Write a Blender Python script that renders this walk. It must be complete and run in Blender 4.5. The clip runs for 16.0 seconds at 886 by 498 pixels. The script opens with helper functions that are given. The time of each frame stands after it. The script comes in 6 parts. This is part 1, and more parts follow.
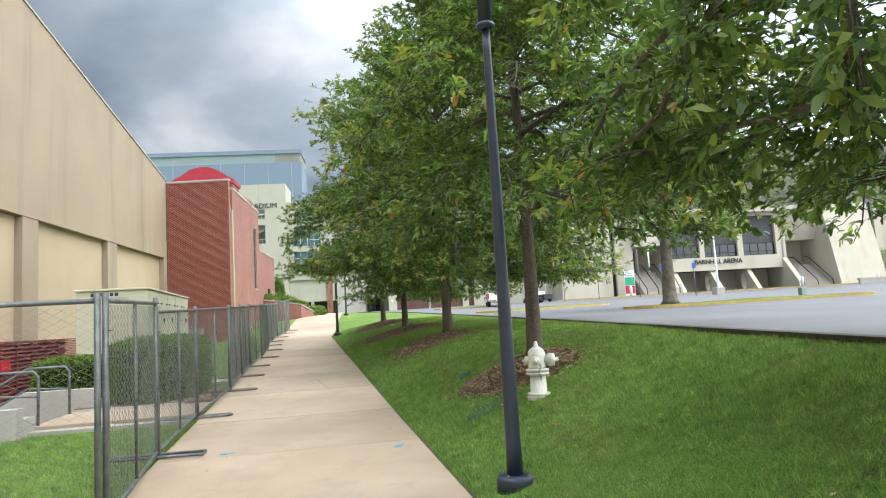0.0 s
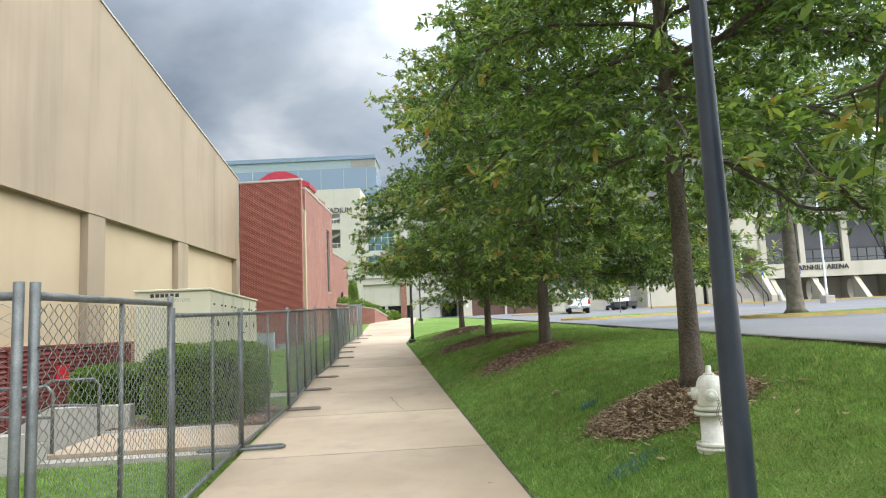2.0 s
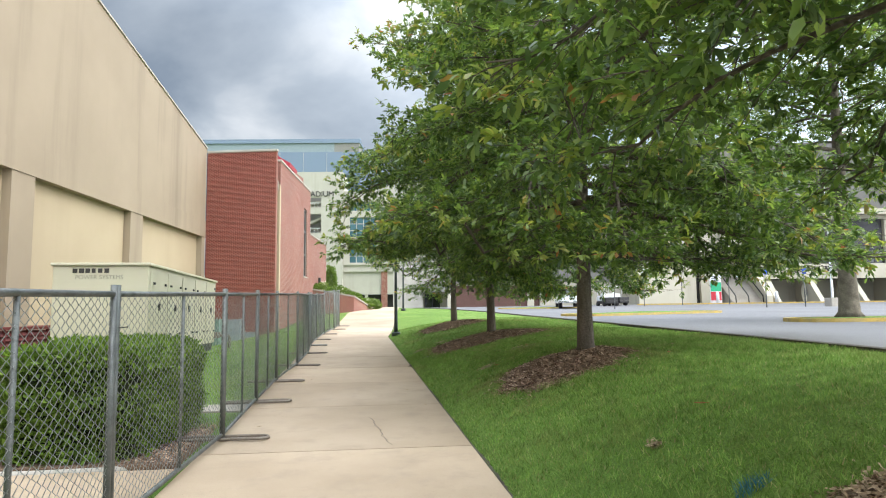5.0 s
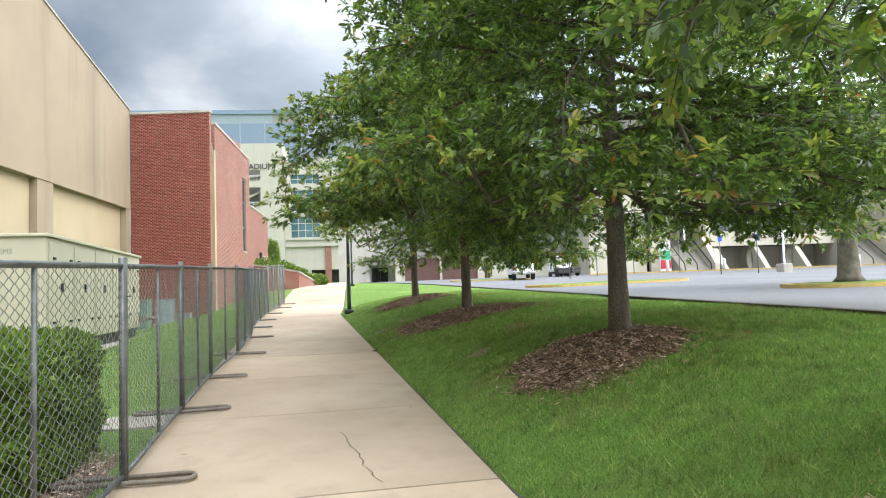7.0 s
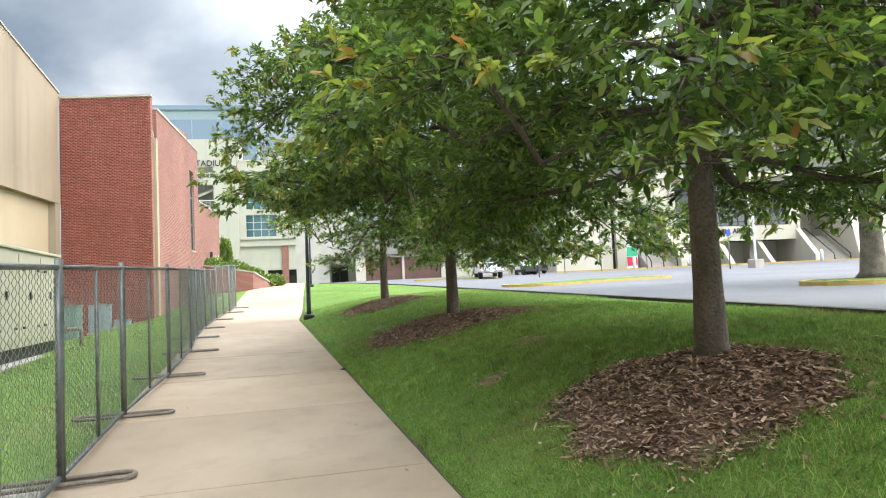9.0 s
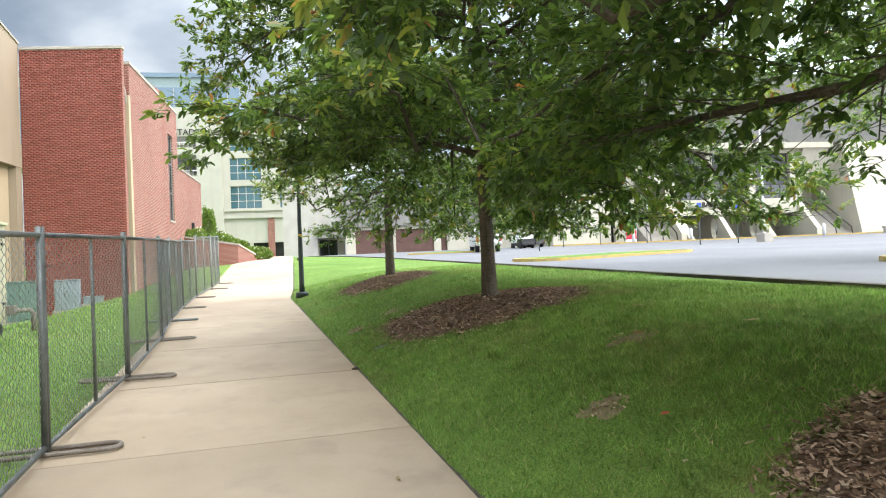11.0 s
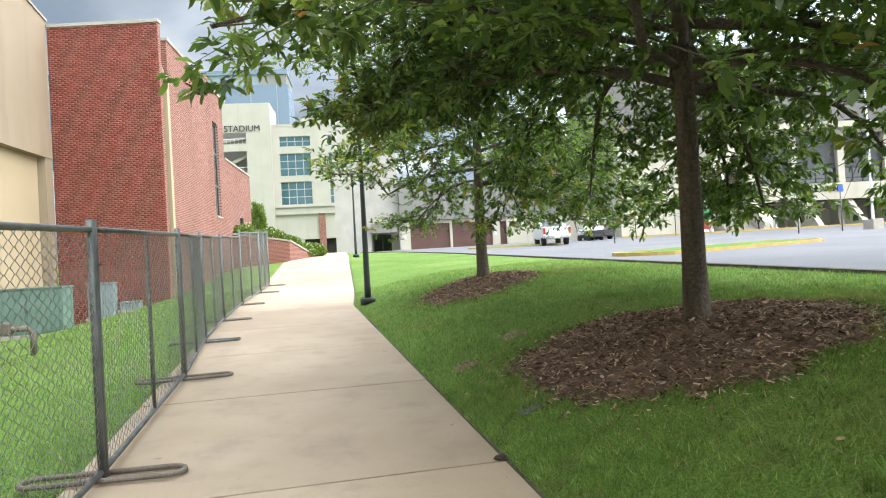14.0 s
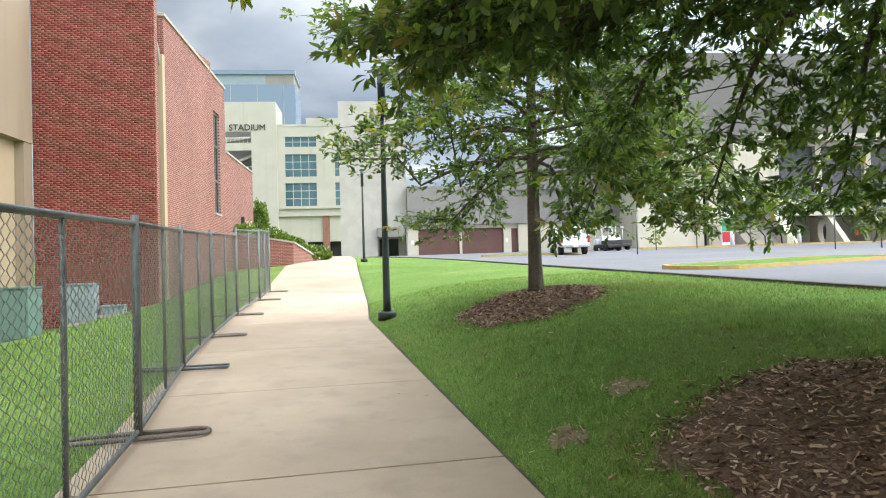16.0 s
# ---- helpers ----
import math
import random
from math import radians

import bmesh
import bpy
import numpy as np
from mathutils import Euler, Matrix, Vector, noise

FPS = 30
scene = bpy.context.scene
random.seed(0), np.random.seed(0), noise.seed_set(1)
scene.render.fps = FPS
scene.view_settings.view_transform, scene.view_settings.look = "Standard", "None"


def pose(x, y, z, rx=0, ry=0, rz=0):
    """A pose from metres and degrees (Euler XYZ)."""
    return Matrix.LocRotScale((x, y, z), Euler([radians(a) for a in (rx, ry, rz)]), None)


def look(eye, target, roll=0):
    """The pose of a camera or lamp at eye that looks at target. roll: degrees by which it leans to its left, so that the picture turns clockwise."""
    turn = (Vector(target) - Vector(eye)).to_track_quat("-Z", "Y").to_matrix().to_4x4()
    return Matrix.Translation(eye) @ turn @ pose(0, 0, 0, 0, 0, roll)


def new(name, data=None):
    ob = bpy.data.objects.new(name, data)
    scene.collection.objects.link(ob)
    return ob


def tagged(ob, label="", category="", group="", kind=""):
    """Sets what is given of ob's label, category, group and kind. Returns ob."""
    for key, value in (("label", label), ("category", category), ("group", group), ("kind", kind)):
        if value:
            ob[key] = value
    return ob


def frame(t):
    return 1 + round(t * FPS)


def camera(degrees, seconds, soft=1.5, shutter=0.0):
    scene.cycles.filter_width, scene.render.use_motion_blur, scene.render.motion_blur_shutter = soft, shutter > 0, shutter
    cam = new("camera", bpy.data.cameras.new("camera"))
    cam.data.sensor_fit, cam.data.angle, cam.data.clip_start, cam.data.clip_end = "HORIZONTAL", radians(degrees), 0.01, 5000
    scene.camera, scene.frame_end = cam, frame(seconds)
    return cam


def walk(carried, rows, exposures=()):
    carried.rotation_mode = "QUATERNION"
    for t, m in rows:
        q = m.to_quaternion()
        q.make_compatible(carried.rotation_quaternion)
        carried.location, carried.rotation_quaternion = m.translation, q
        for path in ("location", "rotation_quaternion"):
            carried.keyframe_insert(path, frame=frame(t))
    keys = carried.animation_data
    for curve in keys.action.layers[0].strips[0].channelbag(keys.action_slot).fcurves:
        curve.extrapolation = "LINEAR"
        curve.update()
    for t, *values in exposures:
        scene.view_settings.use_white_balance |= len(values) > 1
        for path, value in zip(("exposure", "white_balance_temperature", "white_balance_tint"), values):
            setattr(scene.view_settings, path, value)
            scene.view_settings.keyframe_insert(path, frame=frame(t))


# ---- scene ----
cam = camera(66.8, 16.0, soft=1.1)
METRES, EYE, TILT, LEAN, TURN = 20.0, 1.55, 0.0, 0.0, -12.1
ROWS = [
    (0.0, 0.0, 0.0, 0.0, 0.34, 5.9, 3.28),
    (0.5, -0.0066, 0.0304, 0.0016, 1.48, 6.86, 2.61),
    (1.0, -0.0107, 0.0629, 0.0029, 3.07, 7.54, 2.28),
    (1.5, -0.018, 0.092, 0.0035, 4.79, 7.42, 2.31),
    (2.0, -0.0234, 0.1228, 0.0032, 6.5, 6.69, 2.49),
    (2.5, -0.0313, 0.1546, 0.003, 7.46, 5.97, 2.71),
    (3.0, -0.0361, 0.1851, 0.0037, 7.41, 5.98, 2.32),
    (5.5, -0.0684, 0.3298, 0.0081, 4.45, 5.67, 0.54),
    (6.0, -0.0798, 0.3599, 0.0074, 4.45, 4.2, 0.66),
    (6.5, -0.0877, 0.3904, 0.008, 2.83, 3.46, 1.2),
    (7.0, -0.0965, 0.4205, 0.0093, -0.05, 3.51, 1.96),
    (7.5, -0.1031, 0.4497, 0.0092, -2.44, 3.98, 2.44),
    (8.0, -0.1077, 0.48, 0.0113, -3.41, 4.54, 2.61),
    (8.5, -0.1125, 0.5111, 0.0125, -3.64, 4.34, 2.55),
    (9.0, -0.1159, 0.5423, 0.0133, -3.54, 3.28, 2.57),
    (11.5, -0.1484, 0.6969, 0.0165, -5.03, 0.89, 2.5),
    (12.0, -0.1536, 0.7273, 0.0165, -5.19, 0.92, 2.6),
    (12.5, -0.1594, 0.7572, 0.0177, -4.25, 0.42, 2.55),
    (13.0, -0.1666, 0.7883, 0.0195, -2.86, 0.01, 2.3),
    (13.5, -0.1726, 0.8198, 0.0214, -1.63, 0.28, 2.56),
    (14.0, -0.1821, 0.8506, 0.0219, -0.59, 0.66, 3.18),
    (14.5, -0.1889, 0.8831, 0.0223, -0.18, 0.73, 3.54),
    (15.0, -0.1979, 0.9143, 0.0233, -0.34, 0.91, 3.14),
    (15.5, -0.2038, 0.9454, 0.0237, -0.57, 1.21, 2.27),
    (16.0, -0.2119, 0.9752, 0.0243, -0.43, 1.22, 1.65),
]
walk(cam, [(t, pose(0, 0, EYE, TILT, LEAN, TURN) @ pose(METRES * x, METRES * y, METRES * z, 90 + pitch, roll, yaw)) for t, x, y, z, yaw, pitch, roll in ROWS],
     exposures=[(0.0, 0.09), (3.0, 0.14), (5.5, 0.24), (7.5, 0.34), (9.0, 0.46), (12.0, 0.52), (13.5, 0.47), (14.5, 0.40), (16.0, 0.25)])

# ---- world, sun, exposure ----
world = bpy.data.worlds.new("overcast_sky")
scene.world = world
world.use_nodes = True
wn, wl = world.node_tree.nodes, world.node_tree.links
wn.clear()
w_out = wn.new("ShaderNodeOutputWorld")
w_bg = wn.new("ShaderNodeBackground")
w_bg.inputs["Strength"].default_value = 0.095
w_sky = wn.new("ShaderNodeTexSky")
w_sky.sky_type = "NISHITA"
w_sky.sun_disc = False
w_sky.sun_elevation = radians(36)
w_sky.sun_rotation = radians(113)
w_co = wn.new("ShaderNodeTexCoord")
w_sep = wn.new("ShaderNodeSeparateXYZ")
w_add = wn.new("ShaderNodeMath")
w_add.operation = "ADD"
w_add.inputs[1].default_value = 0.16
w_max = wn.new("ShaderNodeMath")
w_max.operation = "MAXIMUM"
w_max.inputs[1].default_value = 0.12
w_dx = wn.new("ShaderNodeMath")
w_dx.operation = "DIVIDE"
w_dy = wn.new("ShaderNodeMath")
w_dy.operation = "DIVIDE"
w_com = wn.new("ShaderNodeCombineXYZ")
w_n1 = wn.new("ShaderNodeTexNoise")
w_n1.inputs["Scale"].default_value = 0.85
w_n1.inputs["Detail"].default_value = 7
w_n1.inputs["Roughness"].default_value = 0.5
w_n1.inputs["Distortion"].default_value = 0.35
w_ramp = wn.new("ShaderNodeValToRGB")
cr = w_ramp.color_ramp
cr.elements[0].position, cr.elements[0].color = 0.37, (1.9, 2.4, 3.1, 1)
cr.elements[1].position, cr.elements[1].color = 0.64, (9.4, 9.7, 10.0, 1)
for pos, col in ((0.45, (2.7, 3.25, 4.0, 1)), (0.54, (4.9, 5.5, 6.2, 1))):
    el = cr.elements.new(pos)
    el.color = col
w_mix = wn.new("ShaderNodeMix")
w_mix.data_type = "RGBA"
w_mix.inputs["Factor"].default_value = 0.85
wl.new(w_co.outputs["Generated"], w_sep.inputs[0])
wl.new(w_sep.outputs["Z"], w_add.inputs[0])
wl.new(w_add.outputs[0], w_max.inputs[0])
wl.new(w_sep.outputs["X"], w_dx.inputs[0])
wl.new(w_max.outputs[0], w_dx.inputs[1])
wl.new(w_sep.outputs["Y"], w_dy.inputs[0])
wl.new(w_max.outputs[0], w_dy.inputs[1])
wl.new(w_dx.outputs[0], w_com.inputs["X"])
wl.new(w_dy.outputs[0], w_com.inputs["Y"])
wl.new(w_com.outputs[0], w_n1.inputs["Vector"])
wl.new(w_n1.outputs["Fac"], w_ramp.inputs[0])
wl.new(w_sky.outputs[0], w_mix.inputs["A"])
wl.new(w_ramp.outputs[0], w_mix.inputs["B"])
w_zen = wn.new("ShaderNodeMapRange")
w_zen.interpolation_type = "SMOOTHSTEP"
for sock, v in (("From Min", 0.38), ("From Max", 0.85), ("To Min", 1.0), ("To Max", 5.2)):
    w_zen.inputs[sock].default_value = v
w_mul = wn.new("ShaderNodeVectorMath")
w_mul.operation = "SCALE"
wl.new(w_sep.outputs["Z"], w_zen.inputs["Value"])
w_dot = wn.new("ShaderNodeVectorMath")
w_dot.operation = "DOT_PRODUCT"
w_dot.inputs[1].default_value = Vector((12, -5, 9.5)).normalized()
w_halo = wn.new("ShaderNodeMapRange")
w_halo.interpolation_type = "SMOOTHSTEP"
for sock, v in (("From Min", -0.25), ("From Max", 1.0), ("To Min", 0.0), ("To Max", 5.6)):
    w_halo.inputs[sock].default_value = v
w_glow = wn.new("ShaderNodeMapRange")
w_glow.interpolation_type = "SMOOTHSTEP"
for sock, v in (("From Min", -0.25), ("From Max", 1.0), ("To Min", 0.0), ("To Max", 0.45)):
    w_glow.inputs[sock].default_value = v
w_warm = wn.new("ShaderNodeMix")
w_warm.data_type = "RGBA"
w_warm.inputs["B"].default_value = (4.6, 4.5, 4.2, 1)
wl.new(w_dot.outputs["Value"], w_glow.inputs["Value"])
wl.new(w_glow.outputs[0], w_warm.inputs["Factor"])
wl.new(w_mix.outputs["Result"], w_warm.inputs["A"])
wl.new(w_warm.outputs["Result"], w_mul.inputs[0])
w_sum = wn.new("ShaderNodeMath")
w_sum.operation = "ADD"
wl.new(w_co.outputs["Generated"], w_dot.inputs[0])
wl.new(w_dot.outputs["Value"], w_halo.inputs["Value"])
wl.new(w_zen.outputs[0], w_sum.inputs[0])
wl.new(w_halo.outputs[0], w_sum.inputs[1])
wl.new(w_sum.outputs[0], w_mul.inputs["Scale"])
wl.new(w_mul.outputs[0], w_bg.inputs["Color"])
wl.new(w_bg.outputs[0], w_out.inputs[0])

sun_data = bpy.data.lights.new("sun", "SUN")
sun_data.energy = 1.4
sun_data.angle = radians(35)
sun_data.color = (1.0, 0.95, 0.86)
sun = new("sun", sun_data)
sun.matrix_world = look((12, -5, 9.5), (0, 0, 0))


# ---- materials ----
def shader(name, rough=0.8, metal=0.0):
    m = bpy.data.materials.new(name)
    m.use_nodes = True
    b = m.node_tree.nodes["Principled BSDF"]
    b.inputs["Roughness"].default_value = rough
    b.inputs["Metallic"].default_value = metal
    return m, m.node_tree.nodes, m.node_tree.links, b


def noise_node(nodes, links, scale, detail=4, stretch=(1, 1, 1), rough=0.55):
    co = nodes.new("ShaderNodeTexCoord")
    mp = nodes.new("ShaderNodeMapping")
    mp.inputs["Scale"].default_value = stretch
    nz = nodes.new("ShaderNodeTexNoise")
    nz.inputs["Scale"].default_value = scale
    nz.inputs["Detail"].default_value = detail
    nz.inputs["Roughness"].default_value = rough
    links.new(co.outputs["Object"], mp.inputs[0])
    links.new(mp.outputs[0], nz.inputs["Vector"])
    return nz


def ramp_node(nodes, links, src, stops):
    r = nodes.new("ShaderNodeValToRGB")
    e = r.color_ramp.elements
    e[0].position, e[0].color = stops[0][0], (*stops[0][1], 1)
    e[1].position, e[1].color = stops[-1][0], (*stops[-1][1], 1)
    for p, c in stops[1:-1]:
        k = e.new(p)
        k.color = (*c, 1)
    links.new(src, r.inputs[0])
    return r


def blend(nodes, links, a, b, fac, mode="MIX"):
    x = nodes.new("ShaderNodeMix")
    x.data_type = "RGBA"
    x.blend_type = mode
    for sock, v in (("A", a), ("B", b), ("Factor", fac)):
        if isinstance(v, (int, float)):
            x.inputs[sock].default_value = v
        elif isinstance(v, tuple):
            x.inputs[sock].default_value = (*v, 1)
        else:
            links.new(v, x.inputs[sock])
    return x.outputs["Result"]


def bump(nodes, links, b, src, strength=0.3, dist=0.01):
    n = nodes.new("ShaderNodeBump")
    n.inputs["Strength"].default_value = strength
    n.inputs["Distance"].default_value = dist
    links.new(src, n.inputs["Height"])
    links.new(n.outputs[0], b.inputs["Normal"])


def surface(name, c1, c2, rough=0.8, metal=0.0, scale=3.0, fine=60.0, var=0.35, bmp=0.25, bdist=0.005, stretch=(1, 1, 1), per_object=0.0):
    """Two scales of variation between c1 and c2, with fine grain and relief."""
    m, n, l, b = shader(name, rough, metal)
    big = noise_node(n, l, scale, 5, stretch)
    small = noise_node(n, l, fine, 3)
    col = ramp_node(n, l, big.outputs["Fac"], [(0.3, c1), (0.7, c2)]).outputs[0]
    grain = ramp_node(n, l, small.outputs["Fac"], [(0.25, (1 - var,) * 3), (0.75, (1 + var * 0.4,) * 3)]).outputs[0]
    col = blend(n, l, col, grain, 1.0, "MULTIPLY")
    if per_object:
        oi = n.new("ShaderNodeObjectInfo")
        shade = ramp_node(n, l, oi.outputs["Random"], [(0, (1 - per_object,) * 3), (1, (1 + per_object,) * 3)]).outputs[0]
        col = blend(n, l, col, shade, 1.0, "MULTIPLY")
    l.new(col, b.inputs["Base Color"])
    bump(n, l, b, small.outputs["Fac"], bmp, bdist)
    return m


def island_surface(name, stops, rough=0.8, translucent=0.0, gloss=0.18):
    """A colour for each loose piece of one mesh."""
    m, n, l, b = shader(name, rough)
    g = n.new("ShaderNodeNewGeometry")
    col = ramp_node(n, l, g.outputs["Random Per Island"], stops).outputs[0]
    l.new(col, b.inputs["Base Color"])
    b.inputs["Specular IOR Level"].default_value = gloss
    if translucent:
        t = n.new("ShaderNodeBsdfTranslucent")
        mx = n.new("ShaderNodeMixShader")
        mx.inputs[0].default_value = translucent
        warm = blend(n, l, col, (1.75, 1.72, 0.85), 1.0, "MULTIPLY")
        l.new(warm, t.inputs["Color"])
        l.new(b.outputs[0], mx.inputs[1])
        l.new(t.outputs[0], mx.inputs[2])
        l.new(mx.outputs[0], n["Material Output"].inputs[0])
    return m


def stained_wall(name, c1, c2, streak, amount):
    """Painted wall panels with long rain streaks and cloudy patches."""
    m, n, l, b = shader(name, 0.85)
    big = noise_node(n, l, 0.35, 5)
    runs = noise_node(n, l, 1.0, 6, (0.8, 0.8, 0.06))
    small = noise_node(n, l, 90, 3)
    col = ramp_node(n, l, big.outputs["Fac"], [(0.3, c1), (0.7, c2)]).outputs[0]
    f = ramp_node(n, l, runs.outputs["Fac"], [(0.52, (0, 0, 0)), (0.74, (amount,) * 3)]).outputs[0]
    col = blend(n, l, col, streak, f)
    l.new(col, b.inputs["Base Color"])
    bump(n, l, b, small.outputs["Fac"], 0.25, 0.004)
    return m


def brickwork(name, c1, c2, mortar, horizontal):
    """Courses of 203 x 67 mm; horizontal names the local axis along the wall."""
    m, n, l, b = shader(name, 0.85)
    co = n.new("ShaderNodeTexCoord")
    sp = n.new("ShaderNodeSeparateXYZ")
    cb = n.new("ShaderNodeCombineXYZ")
    l.new(co.outputs["Object"], sp.inputs[0])
    l.new(sp.outputs[horizontal], cb.inputs["X"])
    l.new(sp.outputs["Z"], cb.inputs["Y"])
    t = n.new("ShaderNodeTexBrick")
    t.inputs["Scale"].default_value = 1.0
    t.inputs["Brick Width"].default_value = 0.203
    t.inputs["Row Height"].default_value = 0.0677
    t.inputs["Mortar Size"].default_value = 0.009
    t.inputs["Mortar Smooth"].default_value = 0.2
    t.inputs["Color1"].default_value = (*c1, 1)
    t.inputs["Color2"].default_value = (*c2, 1)
    t.inputs["Mortar"].default_value = (*mortar, 1)
    l.new(cb.outputs[0], t.inputs["Vector"])
    big = noise_node(n, l, 0.5, 4)
    shade = ramp_node(n, l, big.outputs["Fac"], [(0.3, (0.88,) * 3), (0.7, (1.08,) * 3)]).outputs[0]
    col = blend(n, l, t.outputs["Color"], shade, 1.0, "MULTIPLY")
    l.new(col, b.inputs["Base Color"])
    inv = n.new("ShaderNodeMath")
    inv.operation = "SUBTRACT"
    inv.inputs[0].default_value = 1.0
    l.new(t.outputs["Fac"], inv.inputs[1])
    bump(n, l, b, inv.outputs[0], 0.6, 0.006)
    return m


BEIGE = stained_wall("painted_stucco", (0.262, 0.208, 0.146), (0.305, 0.244, 0.173), (0.175, 0.138, 0.097), 0.7)
BEIGE_PANEL = stained_wall("painted_panel", (0.37, 0.296, 0.195), (0.41, 0.33, 0.22), (0.31, 0.25, 0.165), 0.3)
BRICK_X = brickwork("brick_wall_across", (0.225, 0.064, 0.045), (0.17, 0.047, 0.034), (0.36, 0.26, 0.21), "X")
BRICK_Y = brickwork("brick_wall_along", (0.225, 0.064, 0.045), (0.17, 0.047, 0.034), (0.36, 0.26, 0.21), "Y")
MORTAR = surface("mortar", (0.52, 0.41, 0.34), (0.60, 0.48, 0.41), 0.9, fine=120)
BRICK = surface("fired_brick", (0.19, 0.056, 0.041), (0.24, 0.074, 0.055), 0.85, scale=2.0, fine=90, var=0.25, per_object=0.14)
BRICK_LOT = island_surface("fired_brick_field", [(0, (0.165, 0.048, 0.036)), (0.5, (0.212, 0.064, 0.048)), (1, (0.26, 0.082, 0.062))], 0.85)


def walk_concrete():
    """Tan broom-finished concrete with water stains, dark specks and fine grain."""
    m, n, l, b = shader("sidewalk_concrete", 0.9)
    big = noise_node(n, l, 0.45, 6)
    mid = noise_node(n, l, 2.6, 6, rough=0.65)
    speck = noise_node(n, l, 38, 2)
    broom = noise_node(n, l, 60, 3, (1, 6, 1))
    oi = n.new("ShaderNodeObjectInfo")
    col = ramp_node(n, l, big.outputs["Fac"], [(0.3, (0.34, 0.258, 0.178)), (0.5, (0.405, 0.313, 0.221)), (0.72, (0.48, 0.378, 0.275))]).outputs[0]
    st = ramp_node(n, l, mid.outputs["Fac"], [(0.50, (0, 0, 0)), (0.70, (0.5, 0.5, 0.5))]).outputs[0]
    col = blend(n, l, col, (0.30, 0.235, 0.18), st)
    sp = ramp_node(n, l, speck.outputs["Fac"], [(0.70, (0, 0, 0)), (0.78, (0.55, 0.55, 0.55))]).outputs[0]
    col = blend(n, l, col, (0.15, 0.12, 0.09), sp)
    gr = ramp_node(n, l, broom.outputs["Fac"], [(0.25, (0.90,) * 3), (0.75, (1.06,) * 3)]).outputs[0]
    col = blend(n, l, col, gr, 1.0, "MULTIPLY")
    tone = ramp_node(n, l, oi.outputs["Random"], [(0, (0.90,) * 3), (1, (1.07,) * 3)]).outputs[0]
    col = blend(n, l, col, tone, 1.0, "MULTIPLY")
    l.new(col, b.inputs["Base Color"])
    bump(n, l, b, broom.outputs["Fac"], 0.3, 0.003)
    return m


CONCRETE = walk_concrete()
PALE_CONCRETE = surface("pale_concrete", (0.34, 0.31, 0.265), (0.42, 0.385, 0.335), 0.9, scale=1.2, fine=80, var=0.2)
WHITE_CONCRETE = surface("whitewashed_concrete", (0.36, 0.34, 0.30), (0.43, 0.41, 0.37), 0.85, scale=1.0, fine=50, var=0.15)
ARENA = stained_wall("arena_concrete", (0.45, 0.42, 0.33), (0.51, 0.475, 0.38), (0.31, 0.275, 0.205), 0.5)
ARENA_GREY = surface("arena_grey_fascia", (0.20, 0.19, 0.175), (0.25, 0.24, 0.22), 0.8, scale=0.4, fine=30)
STADIUM = stained_wall("stadium_precast", (0.37, 0.35, 0.30), (0.42, 0.395, 0.34), (0.31, 0.29, 0.24), 0.4)
ASPHALT = surface("worn_asphalt", (0.130, 0.130, 0.137), (0.17, 0.17, 0.178), 0.85, scale=0.25, fine=120, var=0.25)
DARK_EDGE = surface("dark_kerb_edge", (0.05, 0.042, 0.033), (0.10, 0.085, 0.065), 0.95, scale=3, fine=50)
YELLOW = surface("worn_yellow_paint", (0.34, 0.27, 0.12), (0.52, 0.35, 0.07), 0.7, scale=4, fine=60, var=0.35)
STEEL = surface("galvanised_steel", (0.10, 0.109, 0.108), (0.20, 0.21, 0.206), 0.5, 0.5, scale=8, fine=120, var=0.25)
WIRE = surface("galvanised_wire", (0.22, 0.235, 0.24), (0.35, 0.365, 0.37), 0.5, 0.6, scale=8, fine=120, var=0.2)
RUSTY = surface("rusty_tube", (0.17, 0.13, 0.10), (0.25, 0.22, 0.19), 0.7, 0.4, scale=6, fine=90, var=0.4)
LAMP_BLUE = surface("dark_blue_paint", (0.018, 0.026, 0.045), (0.03, 0.04, 0.062), 0.4, scale=5, fine=120, var=0.2, bmp=0.06)
LAMP_GREEN = surface("dark_green_paint", (0.012, 0.022, 0.022), (0.022, 0.035, 0.034), 0.45, scale=5, fine=120, var=0.2, bmp=0.06)
HYDRANT = surface("chipped_white_enamel", (0.62, 0.61, 0.55), (0.78, 0.77, 0.72), 0.4, scale=9, fine=60, var=0.18, bmp=0.12)
BARK = surface("oak_bark", (0.075, 0.060, 0.047), (0.155, 0.128, 0.102), 0.95, scale=9, fine=40, var=0.5, bmp=0.9, bdist=0.02, stretch=(1, 1, 0.18))
PALE_BARK = surface("mottled_bark", (0.085, 0.07, 0.054), (0.20, 0.17, 0.13), 0.95, scale=5, fine=30, var=0.35, bmp=0.6, bdist=0.015)
LEAF = island_surface("oak_leaves", [(0, (0.042, 0.080, 0.028)), (0.4, (0.078, 0.134, 0.043)), (0.8, (0.13, 0.20, 0.06)), (1, (0.20, 0.265, 0.085))], 0.36, 0.52, 0.55)
YOUNG_LEAF = island_surface("young_oak_leaves", [(0, (0.13, 0.19, 0.045)), (0.5, (0.20, 0.26, 0.065)), (0.86, (0.27, 0.29, 0.085)), (0.95, (0.32, 0.20, 0.08)), (1, (0.36, 0.13, 0.07))], 0.4, 0.4, 0.4)
HEDGE_LEAF = island_surface("hedge_leaves", [(0, (0.05, 0.085, 0.014)), (0.5, (0.095, 0.165, 0.026)), (1, (0.18, 0.27, 0.05))], 0.5, 0.3)
